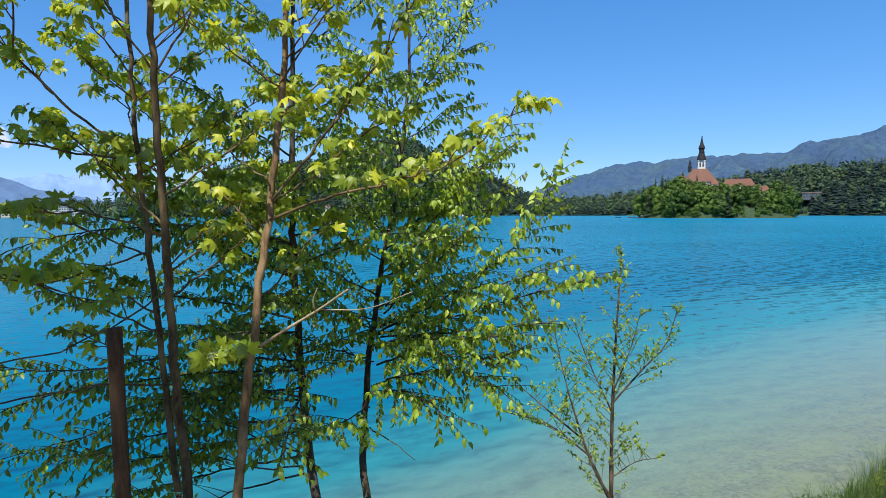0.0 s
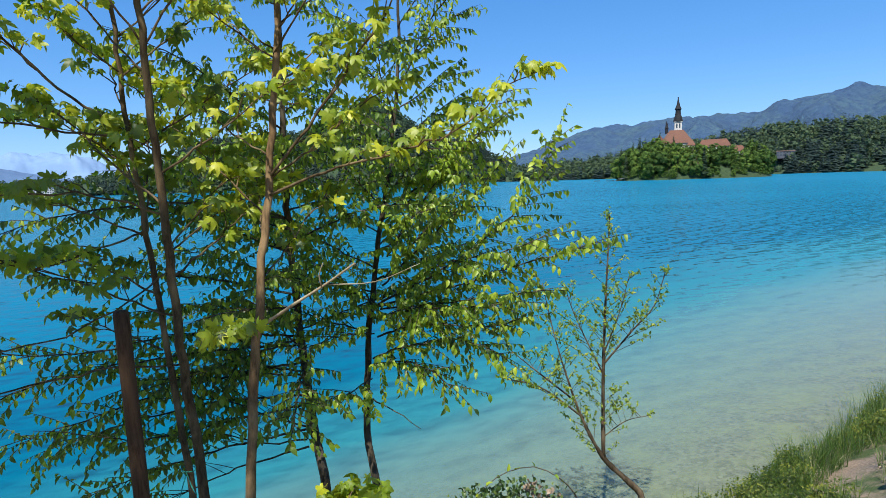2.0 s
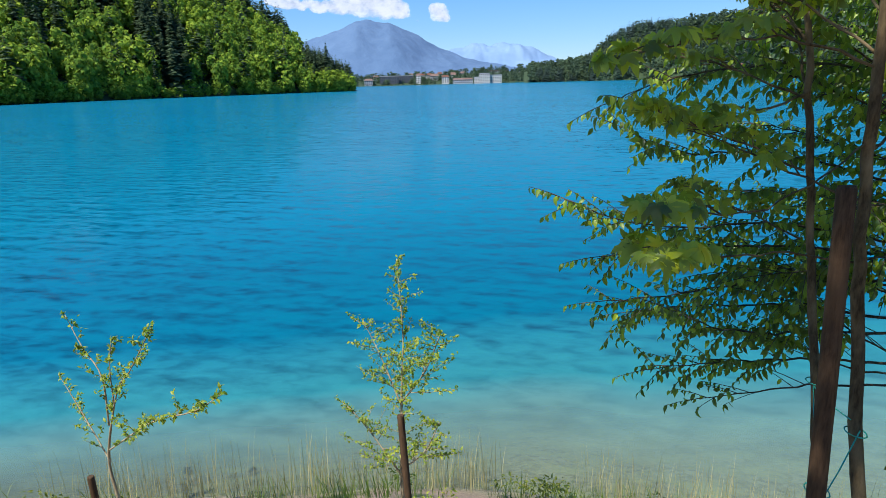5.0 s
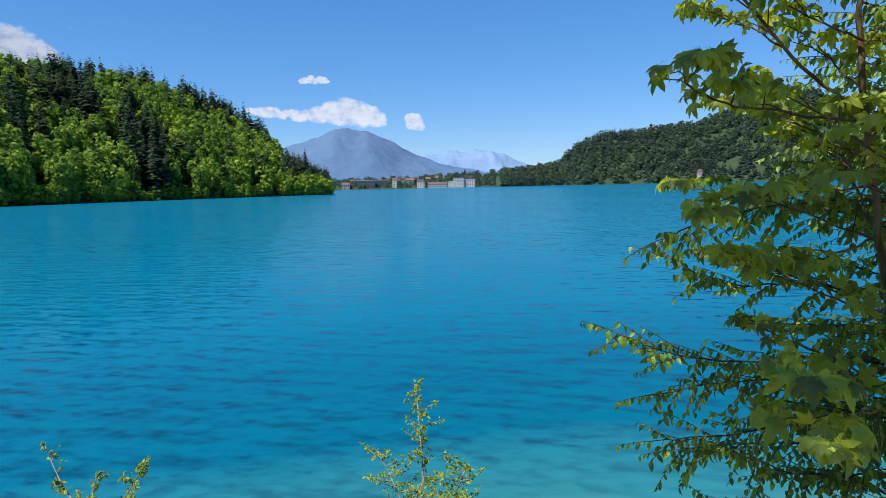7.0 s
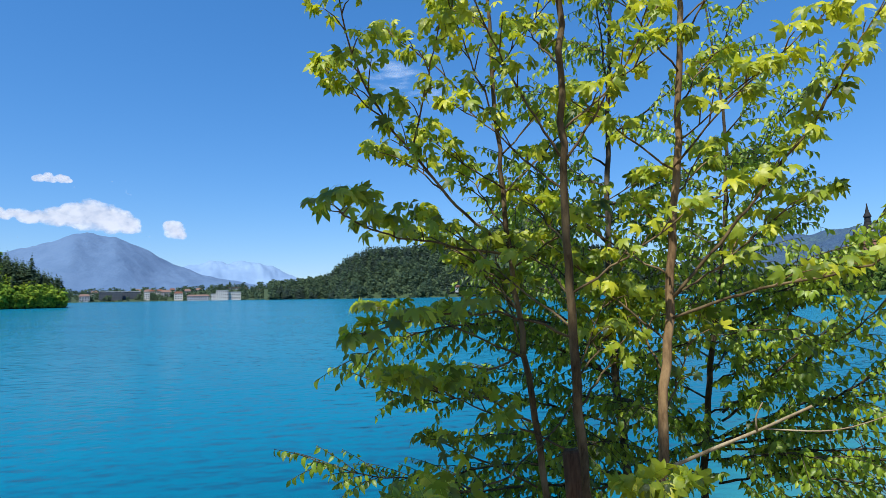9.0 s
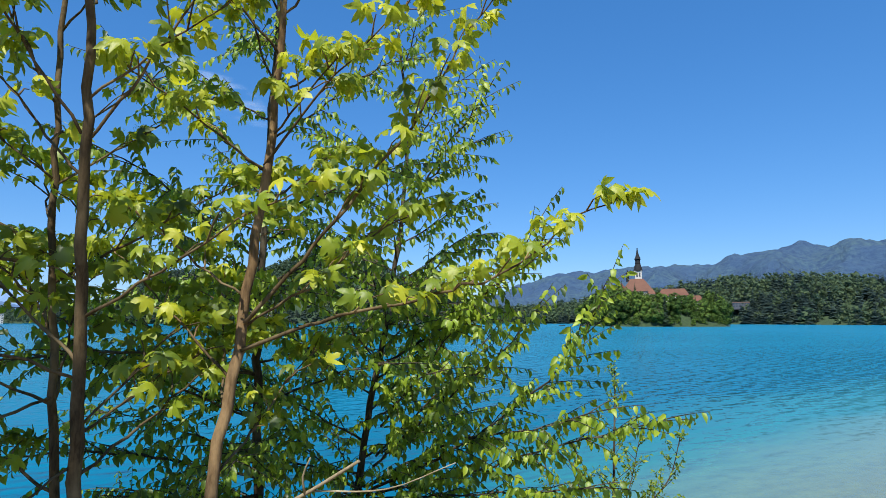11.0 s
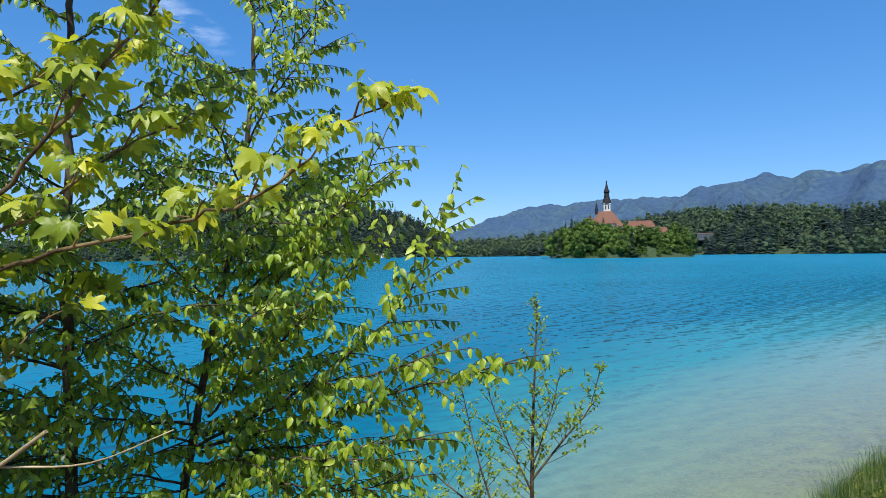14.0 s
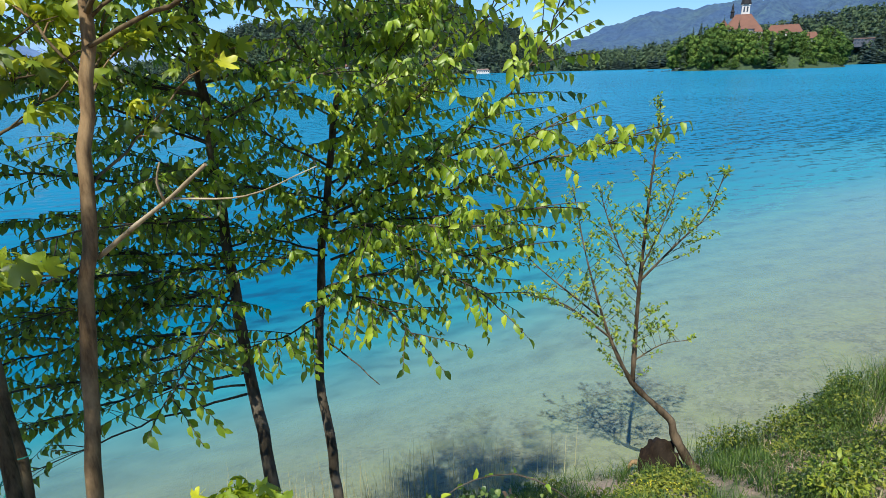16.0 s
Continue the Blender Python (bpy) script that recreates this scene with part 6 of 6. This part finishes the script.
q = q[(rng.random(len(q)) < np.interp(q[:, 0], [-9.5, -5.5, -3.5, -0.5, 1.4], [0.7, 1.0, 1.0, 0.7, 0.15]))]
n = len(q)
blades("dry_reeds", q, 0.35 + 0.55 * rng.random(n) ** 1.6, 0.0022 + 0.0014 * rng.random(n), 0.04 + 0.16 * rng.random(n), np.clip(0.5 + 0.25 * rng.standard_normal(n), 0, 1), M_REED, "thin dry pale reeds standing at the water's edge", "reeds")
q = bank_points(2600, -9.5, 0.3, 0.15, 2.4, 0.1, 6)
n = len(q)
blades("sparse_grass", q, 0.15 + 0.3 * rng.random(n), 0.0025 + 0.002 * rng.random(n), 0.2 + 0.5 * rng.random(n), np.clip(0.5 + 0.25 * rng.standard_normal(n), 0, 1), M_GRASS, "sparse tall grass on the slope above the reeds", "grass")


def herbs(name, centres, radius, height, n_each, size, shapes, material, label, seed, tint=0.4):
    """Leafy clumps of weeds: many small leaves on rounded mounds."""
    r = np.random.default_rng(seed)
    P, D, U, S, T = [], [], [], [], []
    for cx, cy in centres:
        n = n_each
        a, rr = r.random(n) * 6.283, np.sqrt(r.random(n)) * radius * r.uniform(0.7, 1.3)
        x, y = cx + rr * np.cos(a), cy + rr * np.sin(a)
        top = height * r.uniform(0.7, 1.2) * np.sqrt(np.clip(1 - (rr / (radius * 1.35)) ** 2, 0.05, 1))
        z = ground_z(x, y) + top * (0.35 + 0.65 * r.random(n))
        P.append(np.stack([x, y, z], 1))
        D.append(np.stack([np.cos(a), np.sin(a), -0.3 + 0.5 * r.random(n)], 1) + 0.5 * r.standard_normal((n, 3)))
        U.append(np.array([0, -0.3, 1.0]) + 0.5 * r.standard_normal((n, 3)))
        S.append(size * r.uniform(0.6, 1.3, n))
        T.append(np.clip(tint + 0.30 * r.standard_normal() + 0.2 * r.standard_normal(n), 0, 1))
    ob = new(name, leaf_cloud(name, shapes, *(np.concatenate(q) for q in (P, D, U, S, T)), material))
    return tagged(ob, label, "plants", kind="stuff")


c = off_track(bank_points(190, 2.9, 13, 0.05, 2.6, 0.25, 8), 0.50)
c = c[(c[:, 0] < 4.4) | (np.arange(len(c)) % 3 == 0)]
herbs("bank_herbs", c[:60], 0.19, 0.36, 180, 0.038, OVAL_LEAVES, M_HERB, "bright green leafy weeds along the grassy bank", 9, 0.35)
herbs("narrow_herbs", c[60:], 0.17, 0.36, 120, 0.054, NARROW_LEAVES, M_HERB, "taller narrow-leaved weeds among the bank grass", 19, 0.6)
herbs("pale_fern_leaves", np.array([(3.3, 5.35), (3.62, 5.5), (3.1, 5.05)]), 0.20, 0.24, 70, 0.10, NARROW_LEAVES, M_SAP, "pale green feathery leaves among the weeds", 49, 1.0)
herbs("yellow_flowers", np.array([(2.02, 5.62), (3.55, 6.55), (1.80, 5.65)]), 0.11, 0.16, 80, 0.024, OVAL_LEAVES, M_FLOWER, "patches of small yellow flowers in the grass", 29, 0.7)
c = off_track(bank_points(26, 3.0, 5.2, 0.02, 0.75, -0.4, 18), 0.50)
herbs("leafy_weeds", c, 0.17, 0.40, 210, 0.036, OVAL_LEAVES, M_HERB, "dense dark green leafy weeds crowding the edge of the bank", 28, 0.45)
c = off_track(bank_points(30, 3.0, 5.6, 0.1, 2.2, -0.4, 21), 0.50)
herbs("bank_thatch", c, 0.22, 0.14, 150, 0.034, NARROW_LEAVES, M_DRY, "matted brown and straw-coloured dead leaves between the weeds", 38, 0.5)
q = bank_points(110, 2.6, 3.5, -0.15, 0.35, -0.3, 45)
n = len(q)
blades("seeding_grass", q, 0.30 + 0.45 * rng.random(n) ** 1.5, 0.0018 + 0.0016 * rng.random(n), 0.06 + 0.22 * rng.random(n), np.clip(0.35 + 0.25 * rng.standard_normal(n), 0, 1), M_GRASS, "tall thin seeding grass standing by the leaning sapling", "grass")
c = off_track(bank_points(44, 0.2, 2.6, 0.1, 1.4, -0.2, 10), 0.28)
herbs("low_herbs", c, 0.16, 0.16, 90, 0.04, OVAL_LEAVES, M_HERB, "low yellow-green weeds by the stump", 11, 0.7)
c = bank_points(26, -9, -0.5, 0.2, 1.6, 0.0, 12)
herbs("slope_herbs", c, 0.18, 0.26, 60, 0.05, NARROW_LEAVES, M_HERB, "scattered leafy weeds above the reeds", 13, 0.5)


# ivy-covered mound under the trees, with dry leaves caught in it
def ivy_mound(cx, cy, rx, ry, top, seed):
    r = np.random.default_rng(seed)
    t = thing("ivy_mound", "mound of dark glossy ivy with dry brown leaves caught in it", "ivy", place=(cx, cy, float(ground_z(cx, cy))))
    b = np.array([cx, cy, float(ground_z(cx, cy))])
    h = top - b[2]
    bm = bmesh.new()
    bmesh.ops.create_icosphere(bm, subdivisions=4, radius=1.0)
    for v in bm.verts:
        k = 1 + 0.18 * noise.fractal(v.co * 1.8, 0.9, 2.0, 4)
        v.co = Vector((v.co.x * rx * k * 0.93, v.co.y * ry * k * 0.93, max(v.co.z, -0.6) * h * k * 0.92))
    part("tangle", (bm, M_UNDER), t)
    n = 9500
    d = r.standard_normal((n, 3))
    d[:, 2] = np.abs(d[:, 2])
    d /= np.linalg.norm(d, axis=1)[:, None]
    lump = 1 + 0.10 * fbm(d[:, 0], d[:, 1] + d[:, 2], 0.5, 3.0)
    p = d * (rx, ry, h) * (lump * r.uniform(0.93, 1.08, n))[:, None]
    dirs = np.cross(d, r.standard_normal((n, 3))) + (0, 0, -0.6)
    up = d + 0.45 * r.standard_normal((n, 3)) + (0, 0, 0.3)
    dry = (fbm(p[:, 0] * 3, p[:, 1] * 3, 1.0, 5.0) > 0.1) & (p[:, 0] > 0.1) & (r.random(n) < 0.7)
    for name, sel, shapes, mat, size in (("ivy_leaves", ~dry, IVY_LEAVES, M_IVY, 0.019), ("dry_leaves", dry, IVY_LEAVES, M_DRY, 0.024)):
        part(name, leaf_cloud(name, shapes, p[sel], dirs[sel], up[sel], size * r.uniform(0.6, 1.3, sel.sum()), np.clip(0.4 + 0.28 * r.standard_normal(sel.sum()), 0, 1), mat), t)["kind"] = "stuff"
    return t


ivy_mound(0.14, 2.38, 0.62, 0.26, 3.15, 61)

# young maple shoots in front of it
shoot = thing("maple_shoots", "low clump of bright yellow-green young maple leaves", "shrub", place=(-0.52, 2.22, float(ground_z(-0.52, 2.22))))
sb = np.array(shoot.location)
rs = np.random.default_rng(71)
lv, tw = Leaves(), []
for i in range(20):
    a, L = rs.uniform(0, 6.283), rs.uniform(0.05, 0.38)
    tip = np.array([-0.50 + L * math.cos(a) * 0.75, 2.22 + L * math.sin(a) * 0.4, 3.26 - 0.45 * L + rs.uniform(-0.08, 0.05)])
    part("stem", tube_mesh("stem", smooth_path([sb + (0.02 * math.cos(a), 0.02 * math.sin(a), -0.02), sb * 0.5 + tip * 0.5 + (0, 0, 0.05), tip], 0.1) - sb, 0.005, 0.002, M_BARK, 5), shoot)
    for j in range(4):
        twig_with_maple_leaves(lv, tw, tip - (0, 0, 0.05 * j), np.array([math.cos(a + j), math.sin(a + j), 0.4]), 0.09, rs, 0.34)
v, f = joined_tubes(tw)
part("twig_spray", mesh_of("twig_spray", v - sb, f, M_BARK, smooth=True), shoot)["kind"] = "stuff"
pos, d, up, size, tint = lv.arrays()
leaf_objects(shoot, sb, MAPLE_LEAVES, pos, d, up, size * 1.12, tint, M_MAPLE)

# thin bramble arching over the mound
bramble = thing("bramble", "thin arching bramble shoot with small leaves", "bramble", place=(0.55, 2.6, 2.2))
bp = smooth_path([(0.62, 2.62, 2.2), (0.58, 2.55, 2.95), (0.40, 2.48, 3.22), (0.22, 2.45, 3.24), (0.08, 2.42, 3.16)], 0.05)
part("shoot", tube_mesh("shoot", bp - (0.55, 2.6, 2.2), 0.005, 0.0018, M_BARKD, 6), bramble)
i = np.arange(3, len(bp), 1)
part("leaves", leaf_cloud("leaves", OVAL_LEAVES, bp[i] - (0.55, 2.6, 2.2), rs.standard_normal((len(i), 3)), np.array([0, 0, 1.0]) + 0.4 * rs.standard_normal((len(i), 3)), rs.uniform(0.02, 0.04, len(i)), rs.random(len(i)), M_HORN), bramble)["kind"] = "stuff"

# stones and gravel at the water's edge
stone_meshes = []
for s in range(6):
    bm = bmesh.new()
    bmesh.ops.create_icosphere(bm, subdivisions=2, radius=1.0)
    for v in bm.verts:
        v.co = Vector((v.co.x, v.co.y * 0.8, v.co.z * 0.5)) * (1 + 0.2 * noise.noise(v.co * 1.7 + Vector((s * 3.1, 0, 0))))
    me = bpy.data.meshes.new("stone")
    bm.to_mesh(me), bm.free()
    me.materials.append(plain_material("grey_stone", (0.10, 0.095, 0.07), (0.25, 0.225, 0.17), 25, 0.8, 0.3, 0.01) if s == 0 else stone_meshes[0].materials[0])
    stone_meshes.append(me)
rs = np.random.default_rng(81)
q = bank_points(150, -1.5, 6.5, -0.45, 0.25, -0.5, 14)
for k, (x, y) in enumerate(q):
    r = rs.uniform(0.015, 0.05)
    ob = new("stone", stone_meshes[k % 6])
    ob.matrix_basis = pose(x, y, float(ground_z(x, y)) + r * 0.15, 0, 0, rs.uniform(0, 360)) @ Matrix.Scale(r, 4)
    tagged(ob, "small grey rounded stone at the water's edge", "stone", "stones at the water's edge")
slab = thing("rock_slab", "pale flat rock lying in the grass beside the track", "rock", place=(5.2, 6.0, float(ground_z(5.2, 6.0))))
ob = part("rock", stone_meshes[2].copy(), slab)
ob.scale = (0.40, 0.20, 0.11)
